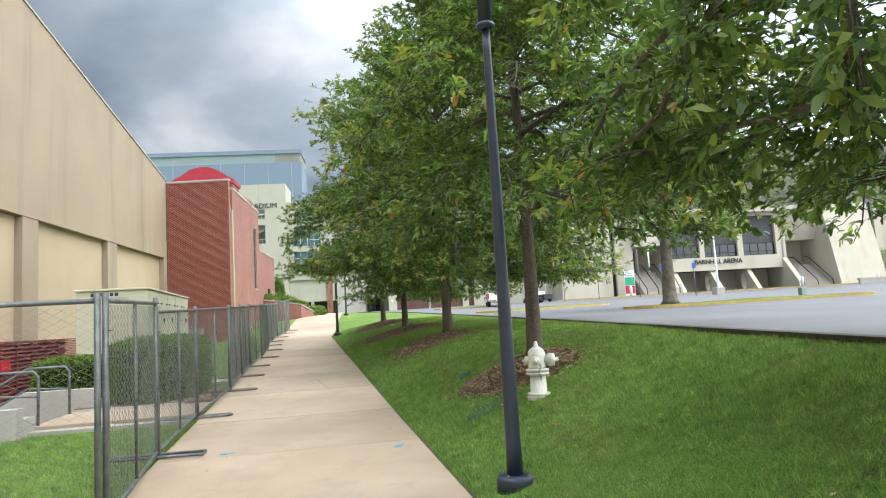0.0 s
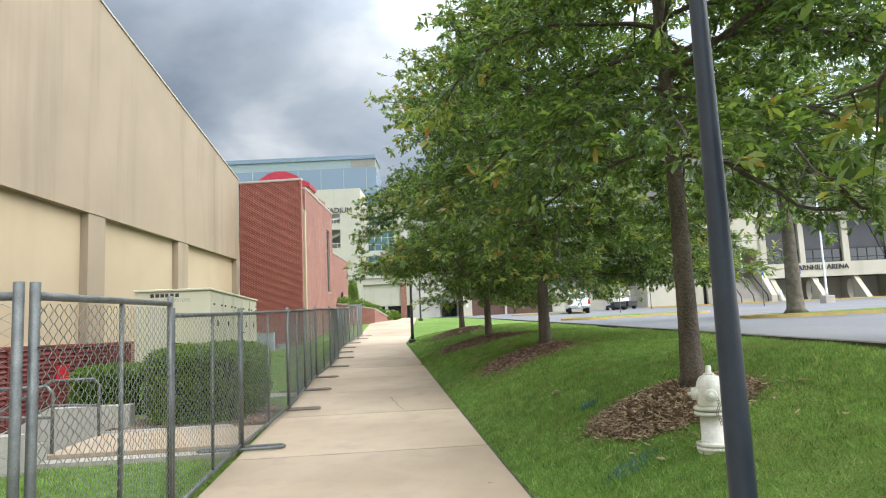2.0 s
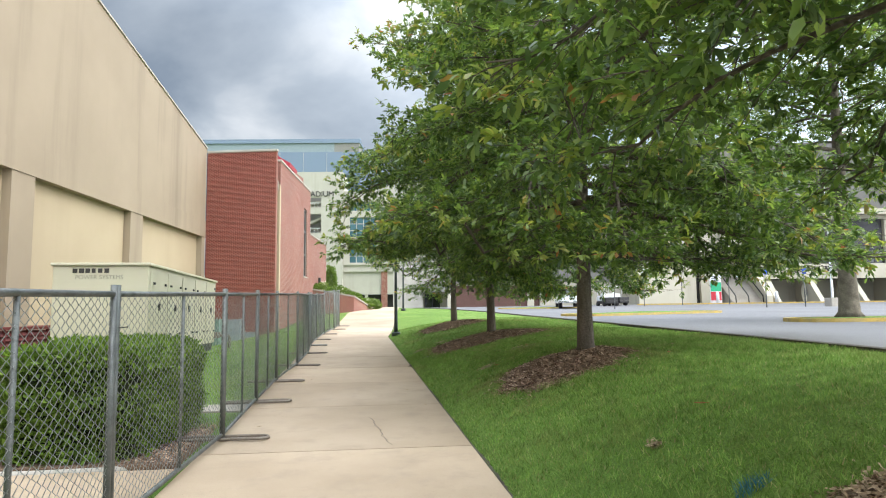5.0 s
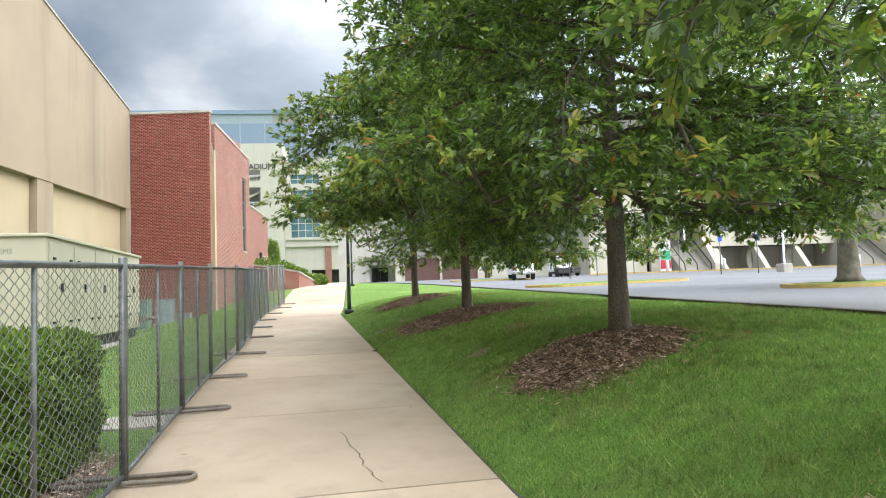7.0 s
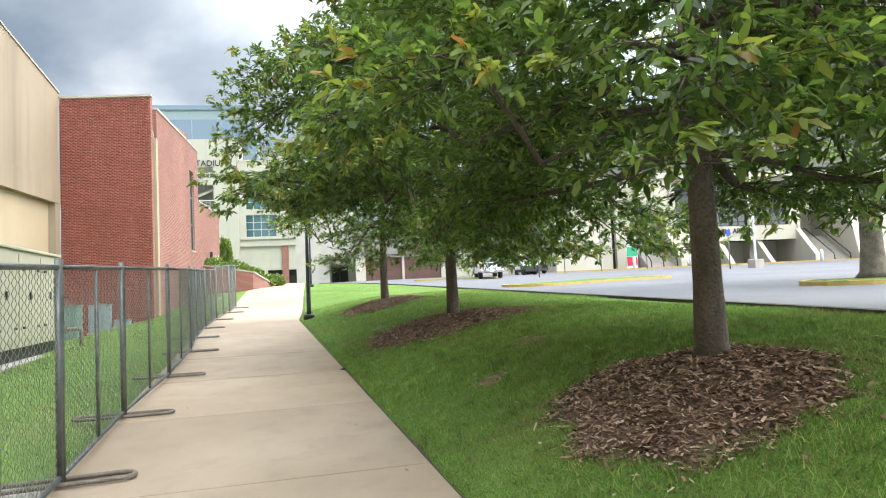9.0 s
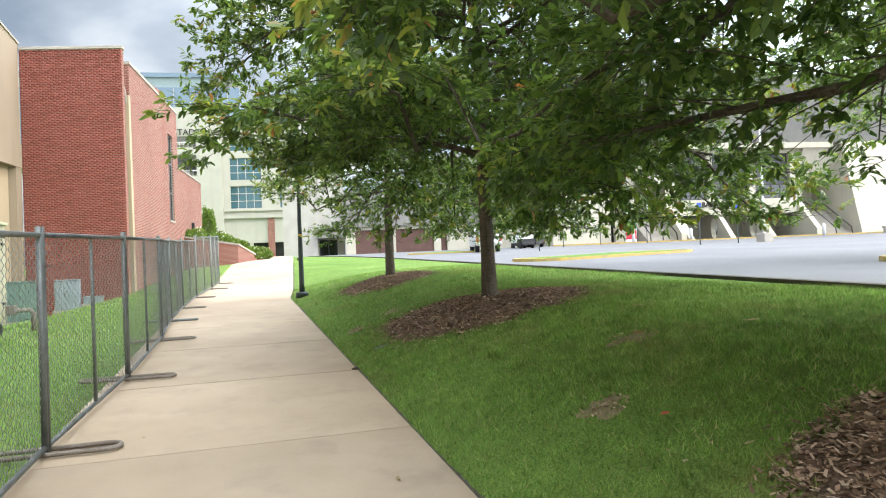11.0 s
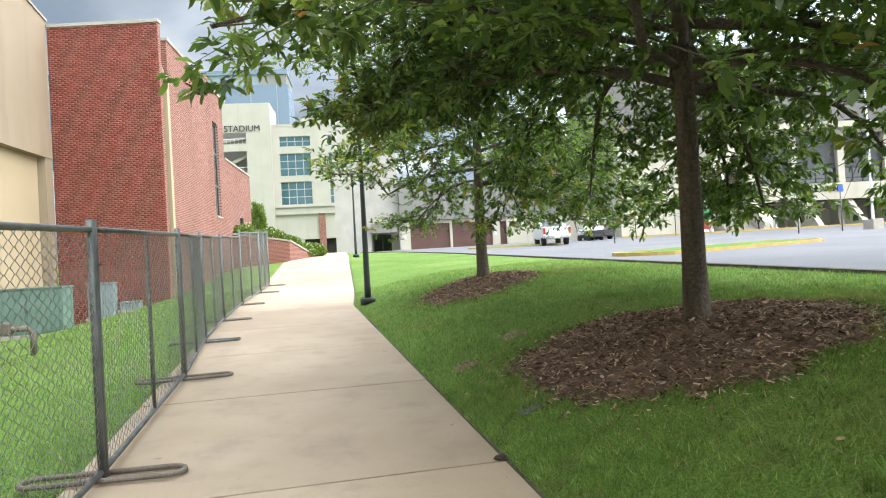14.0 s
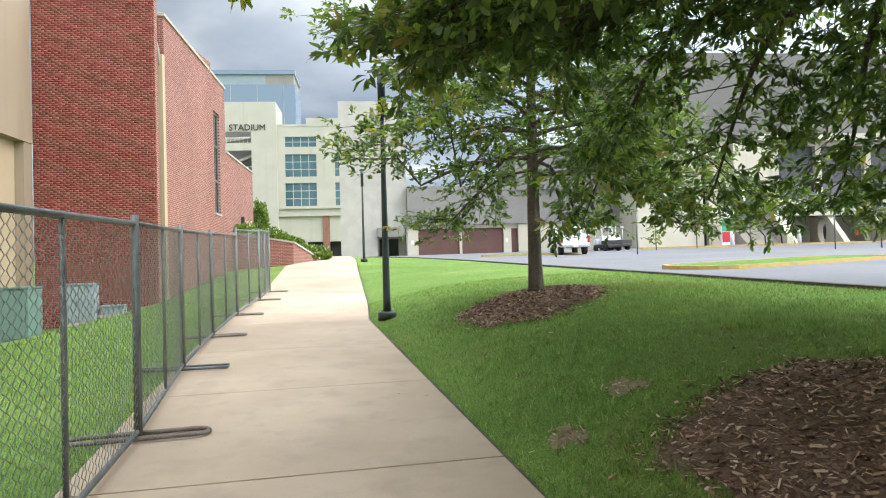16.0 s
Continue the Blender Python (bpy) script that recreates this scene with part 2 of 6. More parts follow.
# Near-black green: the shade between the hedge leaves, put into the colour.
HEDGE_CORE = surface("hedge_inner_shade", (0.012, 0.02, 0.008), (0.03, 0.035, 0.015), 0.95, scale=8)


def blade_material():
    """Grass blades: a colour for each blade, drifting in patches from lush to dry."""
    m, n, l, b = shader("grass_blades", 0.65)
    g = n.new("ShaderNodeNewGeometry")
    col = ramp_node(n, l, g.outputs["Random Per Island"], [(0, (0.115, 0.222, 0.042)), (0.5, (0.20, 0.345, 0.072)), (0.85, (0.285, 0.415, 0.108)), (0.96, (0.36, 0.37, 0.13)), (1, (0.52, 0.45, 0.25))]).outputs[0]
    patch = noise_node(n, l, 0.9, 5)
    tuft = noise_node(n, l, 6.0, 4)
    dry = ramp_node(n, l, patch.outputs["Fac"], [(0.54, (0, 0, 0)), (0.74, (0.75, 0.75, 0.75))]).outputs[0]
    col = blend(n, l, col, (0.31, 0.27, 0.115), dry)
    shade = ramp_node(n, l, tuft.outputs["Fac"], [(0.3, (0.55,) * 3), (0.7, (1.35,) * 3)]).outputs[0]
    col = blend(n, l, col, shade, 1.0, "MULTIPLY")
    l.new(col, b.inputs["Base Color"])
    b.inputs["Specular IOR Level"].default_value = 0.15
    t = n.new("ShaderNodeBsdfTranslucent")
    mx = n.new("ShaderNodeMixShader")
    mx.inputs[0].default_value = 0.3
    l.new(col, t.inputs["Color"])
    l.new(b.outputs[0], mx.inputs[1])
    l.new(t.outputs[0], mx.inputs[2])
    l.new(mx.outputs[0], n["Material Output"].inputs[0])
    return m


BLADE = blade_material()
CHIPS = island_surface("bark_chips", [(0, (0.11, 0.07, 0.05)), (0.5, (0.25, 0.165, 0.118)), (0.8, (0.42, 0.29, 0.21)), (1, (0.62, 0.49, 0.38))], 0.95)
DRY_CHIPS = island_surface("dry_bark_chips", [(0, (0.20, 0.14, 0.09)), (0.5, (0.34, 0.25, 0.165)), (1, (0.55, 0.43, 0.30))], 0.95)
MULCH = surface("mulch_bed", (0.13, 0.085, 0.06), (0.25, 0.165, 0.115), 0.95, scale=3, fine=60, var=0.5, bmp=0.8, bdist=0.02)
DRY_SOIL = surface("dry_trodden_soil", (0.19, 0.155, 0.085), (0.27, 0.215, 0.125), 0.95, scale=9, fine=70, var=0.4, bmp=0.6, bdist=0.01)
TEAL_MARK = surface("faded_blue_marking_paint", (0.03, 0.16, 0.22), (0.05, 0.21, 0.27), 0.8, scale=20)
GENSET = surface("cream_enamel", (0.48, 0.45, 0.335), (0.52, 0.49, 0.37), 0.5, scale=1, fine=70, var=0.06, bmp=0.05)
BLACK = surface("black_paint", (0.012, 0.012, 0.013), (0.025, 0.025, 0.026), 0.55, scale=5)
# Near-black colour that stands in for the shade of unlit interiors.
DARK_VOID = surface("painted_interior_shade", (0.015, 0.014, 0.013), (0.03, 0.028, 0.026), 0.9)
LETTER = surface("dark_letters", (0.02, 0.018, 0.018), (0.04, 0.036, 0.034), 0.6, scale=3)
GREY_TEXT = surface("grey_letters", (0.28, 0.27, 0.22), (0.34, 0.33, 0.27), 0.6)
UTIL_GREEN = surface("utility_green_enamel", (0.10, 0.17, 0.15), (0.14, 0.22, 0.19), 0.5, scale=3, fine=60, var=0.15)
UTIL_GREY = surface("utility_grey_enamel", (0.19, 0.24, 0.26), (0.25, 0.30, 0.32), 0.5, scale=3, fine=60, var=0.15)
RED_ROOF = surface("crimson_roof", (0.33, 0.012, 0.03), (0.42, 0.022, 0.045), 0.5, scale=2)
RED_METAL = surface("dark_red_slats", (0.13, 0.022, 0.022), (0.19, 0.035, 0.032), 0.65, scale=2, fine=50)
BRIGHT_RED = surface("red_enamel", (0.45, 0.012, 0.03), (0.52, 0.02, 0.04), 0.5)
GARAGE = surface("brown_garage_door", (0.115, 0.055, 0.042), (0.15, 0.075, 0.058), 0.7, scale=1, fine=40)
WHITE_PAINT = surface("white_car_paint", (0.70, 0.71, 0.73), (0.76, 0.77, 0.79), 0.3, scale=2, var=0.03, bmp=0.02)
TYRE = surface("tyre_rubber", (0.012, 0.012, 0.012), (0.025, 0.025, 0.025), 0.85)
CHROME = surface("bright_metal", (0.5, 0.5, 0.5), (0.6, 0.6, 0.6), 0.25, 1.0, var=0.05, bmp=0.02)
SIGN_BLUE = surface("blue_sign", (0.02, 0.08, 0.42), (0.03, 0.10, 0.47), 0.4)
SIGN_GREEN = surface("green_sign", (0.01, 0.35, 0.16), (0.02, 0.40, 0.19), 0.4)
SIGN_WHITE = surface("white_sign", (0.70, 0.71, 0.71), (0.76, 0.76, 0.76), 0.4)
BLUE_MARK = surface("blue_marking_paint", (0.03, 0.30, 0.62), (0.06, 0.36, 0.68), 0.8, scale=20)
SHADE_PANEL = surface("grey_blinds", (0.055, 0.054, 0.058), (0.07, 0.07, 0.075), 0.6, scale=1)
FLOWER = island_surface("white_blossom", [(0, (0.7, 0.68, 0.6)), (1, (0.8, 0.8, 0.75))], 0.6, 0.2)


def glass_material(name, tint, rough):
    m, n, l, b = shader(name, rough)
    b.inputs["Base Color"].default_value = (*tint, 1)
    b.inputs["Specular IOR Level"].default_value = 0.9
    return m


TEAL_GLASS = glass_material("teal_tinted_glass", (0.035, 0.10, 0.12), 0.06)
DARK_GLASS = glass_material("dark_glass", (0.012, 0.015, 0.017), 0.05)
PALE_GLASS = glass_material("pale_facade_glass", (0.15, 0.20, 0.27), 0.25)
RED_LENS = glass_material("red_lamp_lens", (0.45, 0.01, 0.01), 0.2)


def grass_ground():
    m, n, l, b = shader("lawn", 0.95)
    big = noise_node(n, l, 0.35, 5)
    mid = noise_node(n, l, 2.2, 6)
    tiny = noise_node(n, l, 55, 4)
    col = ramp_node(n, l, big.outputs["Fac"], [(0.3, (0.10, 0.183, 0.036)), (0.55, (0.14, 0.230, 0.048)), (0.75, (0.19, 0.26, 0.072))]).outputs[0]
    dry = ramp_node(n, l, mid.outputs["Fac"], [(0.55, (0, 0, 0)), (0.78, (0.5, 0.5, 0.5))]).outputs[0]
    col = blend(n, l, col, (0.15, 0.15, 0.05), dry)
    grain = ramp_node(n, l, tiny.outputs["Fac"], [(0.3, (0.55,) * 3), (0.7, (1.3,) * 3)]).outputs[0]
    col = blend(n, l, col, grain, 1.0, "MULTIPLY")
    l.new(col, b.inputs["Base Color"])
    b.inputs["Specular IOR Level"].default_value = 0.15
    bump(n, l, b, tiny.outputs["Fac"], 0.8, 0.03)
    return m


LAWN = grass_ground()


# ---- mesh helpers ----
def mesh_of(name, bm, material):
    me = bpy.data.meshes.new(name)
    bm.to_mesh(me)
    bm.free()
    if material:
        me.materials.append(material)
    return me


def part(name, bm, material, parent=None, label=""):
    """One mesh object under a thing or a part."""
    ob = new(name, mesh_of(name, bm, material))
    if parent:
        ob.parent = parent
    if label:
        ob["label"] = label
    return ob


def share(name, me, parent, m):
    """Another object on the same mesh."""
    ob = new(name, me)
    ob.parent = parent
    ob.matrix_basis = m
    return ob


def fast_mesh(name, verts, quads, material, parent=None, tris=False, sides=4):
    k = 3 if tris else sides
    me = bpy.data.meshes.new(name)
    verts = np.asarray(verts, dtype=np.float32)
    quads = np.asarray(quads, dtype=np.int32)
    me.vertices.add(len(verts))
    me.vertices.foreach_set("co", verts.ravel())
    me.loops.add(len(quads) * k)
    me.loops.foreach_set("vertex_index", quads.ravel())
    me.polygons.add(len(quads))
    me.polygons.foreach_set("loop_start", np.arange(0, len(quads) * k, k, dtype=np.int32))
    me.update(calc_edges=True)
    me.materials.append(material)
    ob = new(name, me)
    if parent:
        ob.parent = parent
    return ob


def thing(name, m, label, category, group="", kind=""):
    ob = new(name)
    ob.matrix_basis = m
    ob.empty_display_size = 0.2
    return tagged(ob, label, category, group, kind)


def box(bm, x0, y0, z0, x1, y1, z1, bevel=0.0):
    c = bmesh.ops.create_cube(bm, size=1.0, matrix=Matrix.LocRotScale(((x0 + x1) / 2, (y0 + y1) / 2, (z0 + z1) / 2), None, (x1 - x0, y1 - y0, z1 - z0)))
    if bevel:
        es = {e for v in c["verts"] for e in v.link_edges}
        bmesh.ops.bevel(bm, geom=list(es), offset=bevel, segments=2, affect="EDGES", profile=0.6)
    return bm


def boxes(*dims, bevel=0.0):
    bm = bmesh.new()
    for d in dims:
        box(bm, *d, bevel=bevel)
    return bm


def prism(bm, outline, axis, a, b):
    """Extrudes a closed outline of 2D points along an axis from a to b."""
    def at(p, h):
        return {"x": (h, p[0], p[1]), "y": (p[0], h, p[1]), "z": (p[0], p[1], h)}[axis]
    lo = [bm.verts.new(at(p, a)) for p in outline]
    hi = [bm.verts.new(at(p, b)) for p in outline]
    n = len(outline)
    bm.faces.new(lo)
    bm.faces.new(hi[::-1])
    for i in range(n):
        bm.faces.new((lo[i], lo[(i + 1) % n], hi[(i + 1) % n], hi[i]))
    bmesh.ops.recalc_face_normals(bm, faces=bm.faces)
    return bm


def tube(bm, pts, radii, sides=8, closed=False):
    """A round tube along points."""
    pts = [Vector(p) for p in pts]
    if not hasattr(radii, "__len__"):
        radii = [radii] * len(pts)
    radii = [float(r) for r in radii]
    rings, n = [], len(pts)
    prev = None
    for i, p in enumerate(pts):
        a = pts[(i - 1) % n] if closed or i else p
        b = pts[(i + 1) % n] if closed or i < n - 1 else p
        d = (b - a).normalized()
        if prev is None:
            ref = Vector((0, 0, 1)) if abs(d.z) < 0.9 else Vector((1, 0, 0))
        else:
            ref = prev
        s = d.cross(ref).normalized()
        u = s.cross(d).normalized()
        prev = u
        rings.append([bm.verts.new(p + radii[i] * (math.cos(2 * math.pi * k / sides) * s + math.sin(2 * math.pi * k / sides) * u)) for k in range(sides)])
    for i in range(n if closed else n - 1):
        r, q = rings[i], rings[(i + 1) % n]
        for k in range(sides):
            f = bm.faces.new((r[k], r[(k + 1) % sides], q[(k + 1) % sides], q[k]))
            f.smooth = True
    if not closed:
        bm.faces.new(rings[0])
        bm.faces.new(rings[-1][::-1])
    bmesh.ops.recalc_face_normals(bm, faces=bm.faces)
    return bm


def lathe(bm, profile, sides=20, m=None):
    """Turns (radius, height) pairs round the z axis."""
    rings = []
    for r, z in profile:
        rings.append([bm.verts.new((m or Matrix()) @ Vector((r * math.cos(2 * math.pi * k / sides), r * math.sin(2 * math.pi * k / sides), z))) for k in range(sides)])
    for a, b in zip(rings, rings[1:]):
        for k in range(sides):
            f = bm.faces.new((a[k], a[(k + 1) % sides], b[(k + 1) % sides], b[k]))
            f.smooth = True
    bm.faces.new(rings[0][::-1])
    bm.faces.new(rings[-1])
    return bm


def lettering(name, body, size, depth, material, parent, m):
    cu = bpy.data.curves.new(name, "FONT")
    cu.body, cu.size, cu.extrude, cu.align_x = body, size, depth, "CENTER"
    tmp = bpy.data.objects.new("tmp", cu)
    me = bpy.data.meshes.new_from_object(tmp)
    bpy.data.objects.remove(tmp)
    me.name = name
    me.materials.clear()
    me.materials.append(material)
    ob = new(name, me)
    ob.parent = parent
    ob.matrix_basis = m
    return ob


# ---- the lie of the land ----
FY = [-30, 0, 6, 10, 14, 20, 26, 33, 40, 48, 54, 60, 82, 110, 400]
FZ = [-.6, -.05, .07, .18, .32, .54, .75, 1.0, 1.32, 1.85, 2.28, 2.5, 2.95, 3.1, 3.3]
LY, LZ = [-60, 3, 25, 60, 75, 400], [.5, 1.17, 1.49, 2.21, 2.75, 3.2]
SKEW = -6.3  # the buildings stand at this turn to the walk


def path_z(y):
    return np.interp(y, FY, FZ)


def right_edge(y):
    return np.interp(y, [-30, 33, 35.5, 42.5, 49, 54, 82], [1.33, 1.33, 1.6, 2.14, 2.62, 3.04, 5.0])


def left_edge(y):
    return np.interp(y, [-30, 8, 14, 22, 31, 35, 40, 52, 57, 82], [-1.66, -1.66, -1.56, -1.5, -1.5, -1.35, -0.95, -0.4, 1.2, 1.5])


def lot_edge(y):
    return np.interp(y, [-60, -10, 3, 25, 60, 70, 76, 400], [3.2, 3.3, 4.44, 7.47, 10.0, 8.4, 6.0, 6.0])


def lot_z(x, y):
    return np.interp(y, LY, LZ) + 0.006 * (np.asarray(x) - 7.5)


TREES = [(3.1, 2.0, 0), (3.17, 9.0, 1), (3.33, 15.4, 2), (3.37, 22.6, 3), (3.49, 29.5, 4)]
MOUND = (0.07, 0.09, 0.07, 0.09, 0.19)


def land_z(x, y):
    """Height of the ground anywhere but on the paved walk and the lot."""
    x, y = np.asarray(x, dtype=float), np.asarray(y, dtype=float)
    f, re, le, lo = path_z(y), right_edge(y), left_edge(y), lot_edge(y)
    s = np.clip((x - re) / np.maximum(lo - re, 0.3), 0, 1)
    p = np.interp(y, [8, 9, 14], [1.0, 1.9, 3.2])
    top = lot_z(lo, y) - np.interp(y, [4, 9, 18], [0.03, 0.045, 0.045])
    right = (f - 0.03) + (top - f + 0.03) * (1 - (1 - s) ** p)
    for tx, ty, k in TREES:
        right = right + MOUND[k] * np.exp(-((x - tx) ** 2 + (y - ty) ** 2) / (0.8 if k < 4 else 2.2))
    right = np.where(x > lo, np.minimum(lot_z(x, y) - 0.3, top), right)
    d = np.maximum(le - x, 0)
    fall = np.interp(d, [0, 2.6, 6.5, 40], [0, 0.2, 1.15, 1.4]) * np.clip((y - 24) / 18, 0, 1) * np.clip((62 - y) / 10, 0, 1)
    left = f - 0.03 - fall
    mid = f - 0.12
    return np.where(x > re + 0.001, right, np.where(x < le - 0.001, left, mid))


def build_ground():
    xs = np.unique(np.concatenate([np.linspace(-400, -20, 12), np.arange(-20, -2, 0.5), np.arange(-2, 1.2, 0.2), np.arange(1.2, 9, 0.15), np.arange(9, 30, 1.5), np.linspace(30, 400, 14)]))
    ys = np.unique(np.concatenate([np.linspace(-300, -12, 8), np.arange(-12, 34, 0.25), np.arange(34, 84, 0.5), np.linspace(84, 600, 14)]))
    X, Y = np.meshgrid(xs, ys)
    # slide grid columns on to the two edges of the walk and the edge of the lot
    for edge in (right_edge, left_edge, lot_edge):
        E = edge(ys)
        for j in range(len(ys)):
            i = int(np.argmin(np.abs(X[j] - E[j])))
            X[j, i] = E[j]
            if edge is right_edge:
                X[j, i - 1] = E[j] - 0.02
            if edge is left_edge:
                X[j, i + 1] = E[j] + 0.02
            if edge is lot_edge:
                X[j, i + 1] = E[j] + 0.03
    Z = land_z(X, Y)
    edge_r, edge_l = right_edge(ys)[:, None], left_edge(ys)[:, None]
    Z = np.where(np.abs(X - edge_r) < 1e-6, path_z(Y) - 0.03, Z)
    Z = np.where(np.abs(X - edge_l) < 1e-6, path_z(Y) - 0.03, Z)
    # the sunken court in front of the tall wall
    Z = np.where((X < -4.2) & (X > -12) & (Y > 9.6) & (Y < np.where(X < -6.6, 26.5, 21)), Z - 1.6, Z)
    nx, ny = len(xs), len(ys)
    idx = np.arange(nx * ny).reshape(ny, nx)
    q = np.stack([idx[:-1, :-1], idx[:-1, 1:], idx[1:, 1:], idx[1:, :-1]], -1).reshape(-1, 4)
    ob = fast_mesh("ground", np.stack([X, Y, Z], -1).reshape(-1, 3), q, LAWN)
    ob.data.polygons.foreach_set("use_smooth", np.ones(len(q), dtype=bool))
    tagged(ob, "mown green lawn sloping down to a concrete walk", "ground", kind="structure")


def slab_strip(bm, y0, y1, edge_a, edge_b, zfun, thick, steps, across=1):
    """A paved strip between two edge functions, with thickness."""
    rows = []
    for y in np.linspace(y0, y1, steps + 1):
        a, b = float(edge_a(y)), float(edge_b(y))
        row = []
        for k in range(across + 1):
            x = a + (b - a) * k / across
            row.append(bm.verts.new((x, y, float(zfun(x, y)))))
        low = [bm.verts.new((v.co.x, v.co.y, v.co.z - thick)) for v in row]
        rows.append((row, low))
    for (t0, l0), (t1, l1) in zip(rows, rows[1:]):
        for k in range(across):
            bm.faces.new((t0[k], t0[k + 1], t1[k + 1], t1[k]))
        bm.faces.new((l0[0], t0[0], t1[0], l1[0]))
        bm.faces.new((t0[-1], l0[-1], l1[-1], t1[-1]))
    for (t, lw), flip in ((rows[0], False), (rows[-1], True)):
        for k in range(across):
            f = (t[k], lw[k], lw[k + 1], t[k + 1])
            bm.faces.new(f[::-1] if flip else f)
    return bm


def build_walk():
    root = tagged(new("pavement"), "tan broom-finished concrete sidewalk beside a chain-link fence", "sidewalk", kind="structure")
    joints = [-12, -8.5, -5.2, -2.3, 0.6, 3.4, 5.6, 8.2, 10.67, 13.6, 16.45, 19.1, 21.73, 24.43, 27.1, 29.84, 32.9, 36.0, 39.2, 42.6, 46, 50, 54.5, 59, 64, 70, 82]
    for a, b in zip(joints, joints[1:]):
        ga, gb = (0.012 if j in (10.67, 13.6, 21.73, 24.43) else 0.005 for j in (a, b))
        bm = slab_strip(bmesh.new(), a + ga, b - gb, left_edge, right_edge, lambda x, y: path_z(y), 0.1, max(2, int((b - a) / 1.2)), 4)
        part("slab", bm, CONCRETE, root)
    # thin winding crack across one slab
    rng = random.Random(4)
    bm = bmesh.new()
    y, x = 13.75, 0.47
    prev = None
    while y < 15.5:
        w = 0.0025 + 0.004 * rng.random()
        v = (bm.verts.new((x - w, y, float(path_z(y)) + 0.004)), bm.verts.new((x + w, y, float(path_z(y)) + 0.004)))
        if prev:
            bm.faces.new((prev[0], prev[1], v[1], v[0]))
        prev = v
        y += 0.07
        x += rng.uniform(-0.03, 0.018)
    part("crack", bm, DARK_EDGE, root, "dark hairline crack")
    for mx, my, ang in ((-0.9, 8.35, 0.2), (0.35, 5.9, 0.7), (1.05, 7.9, 0.9)):
        bm = bmesh.new()
        prism(bm, [(-0.09, -0.02), (-0.02, -0.035), (0.09, -0.012), (0.085, 0.02), (0.0, 0.03), (-0.08, 0.022)], "z", 0.0, 0.004)
        o = part("paint_mark", bm, BLUE_MARK, root, "sprayed blue utility mark")
        o.matrix_basis = pose(mx, my, float(path_z(my)) + 0.001, 1.2, 0, math.degrees(ang))


def build_lot():
    bm = bmesh.new()
    ys = np.concatenate([np.linspace(-60, 0, 8), np.linspace(3, 83, 41)])
    prev = None
    for y in ys:
        e = float(lot_edge(y))
        xs = [e, e + 0.5, e + 3, e + 8, e + 16, e + 30, e + 60, 160]
        row = [bm.verts.new((x, y, float(lot_z(x, y)))) for x in xs]
        if prev:
            for k in range(len(xs) - 1):
                bm.faces.new((prev[k], prev[k + 1], row[k + 1], row[k]))
        prev = row
    tagged(part("road", bm, ASPHALT), "worn pale grey asphalt parking lot", "parking lot", kind="structure")
    bm = bmesh.new()
    prev = None
    for y in np.linspace(-60, 76, 120):
        e = float(lot_edge(y))
        z = float(lot_z(e, y))
        row = [bm.verts.new((e - 0.03, y, z - 0.35)), bm.verts.new((e - 0.02, y, z + 0.012)), bm.verts.new((e + 0.14, y, z + 0.012)), bm.verts.new((e + 0.14, y, z - 0.05))]
        if prev:
            for k in range(3):
                bm.faces.new((prev[k], prev[k + 1], row[k + 1], row[k]))
        prev = row
    tagged(part("kerb", bm, DARK_EDGE), "low dark edging along the parking lot", "kerb", kind="structure")


def kerb_island(name, outline, label):
    """A raised bed with a yellow painted kerb round it."""
    root = thing(name, Matrix(), label, "traffic island")
    n = len(outline)
    c = sum((Vector(p) for p in outline), Vector((0, 0))) / n
    for i in range(n):
        a, b = Vector(outline[i]), Vector(outline[(i + 1) % n])
        inn = [p + (c - p).normalized() * 0.16 for p in (a, b)]
        bm = bmesh.new()
        lo, hi = [], []
        for p in (a, b, inn[1], inn[0]):
            z = float(lot_z(p.x, p.y))
            lo.append(bm.verts.new((p.x, p.y, z - 0.05)))
            hi.append(bm.verts.new((p.x, p.y, z + 0.10)))
        bm.faces.new(hi)
        for k in range(4):
            bm.faces.new((lo[k], lo[(k + 1) % 4], hi[(k + 1) % 4], hi[k]))
        bmesh.ops.recalc_face_normals(bm, faces=bm.faces)
        part("kerb_stone", bm, YELLOW, root)
    bm = bmesh.new()
    ring = [bm.verts.new((*(p + (c - p).normalized() * 0.15), float(lot_z(p.x, p.y)) + 0.08)) for p in (Vector(o) for o in outline)]
    mid = bm.verts.new((c.x, c.y, float(lot_z(c.x, c.y)) + 0.15))
    for k in range(n):
        bm.faces.new((ring[k], ring[(k + 1) % n], mid))
    part("turf", bm, LAWN, root, "patchy grass bed")
    return root


def long_round(cx, cy, half, wide, turn, n=8):
    out = []
    for side, sx in ((1, 1), (-1, -1)):
        for k in range(n + 1):
            a = radians(-90 + 180 * k / n) if side == 1 else radians(90 + 180 * k / n)
            out.append((sx * (half - wide) + wide * math.cos(a), wide * math.sin(a)))
    r = Matrix.Rotation(radians(turn), 2)
    return [tuple(r @ Vector(p) + Vector((cx, cy))) for p in out]


build_ground()
build_walk()
build_lot()
kerb_island("traffic_island", long_round(16.6, 22.6, 4.9, 1.1, SKEW), "raised grass island with worn yellow kerb under a tree")
kerb_island("traffic_island", long_round(13.6, 36.5, 4.6, 1.2, 20), "raised bare island with worn yellow kerb in the parking lot")
kerb_island("traffic_island", long_round(16.2, 64.5, 3.6, 0.7, SKEW), "narrow yellow-kerbed strip before the garage doors")


# ---- buildings ----
def frame_at(x, y, z=0.0):
    return pose(x, y, z, 0, 0, SKEW)


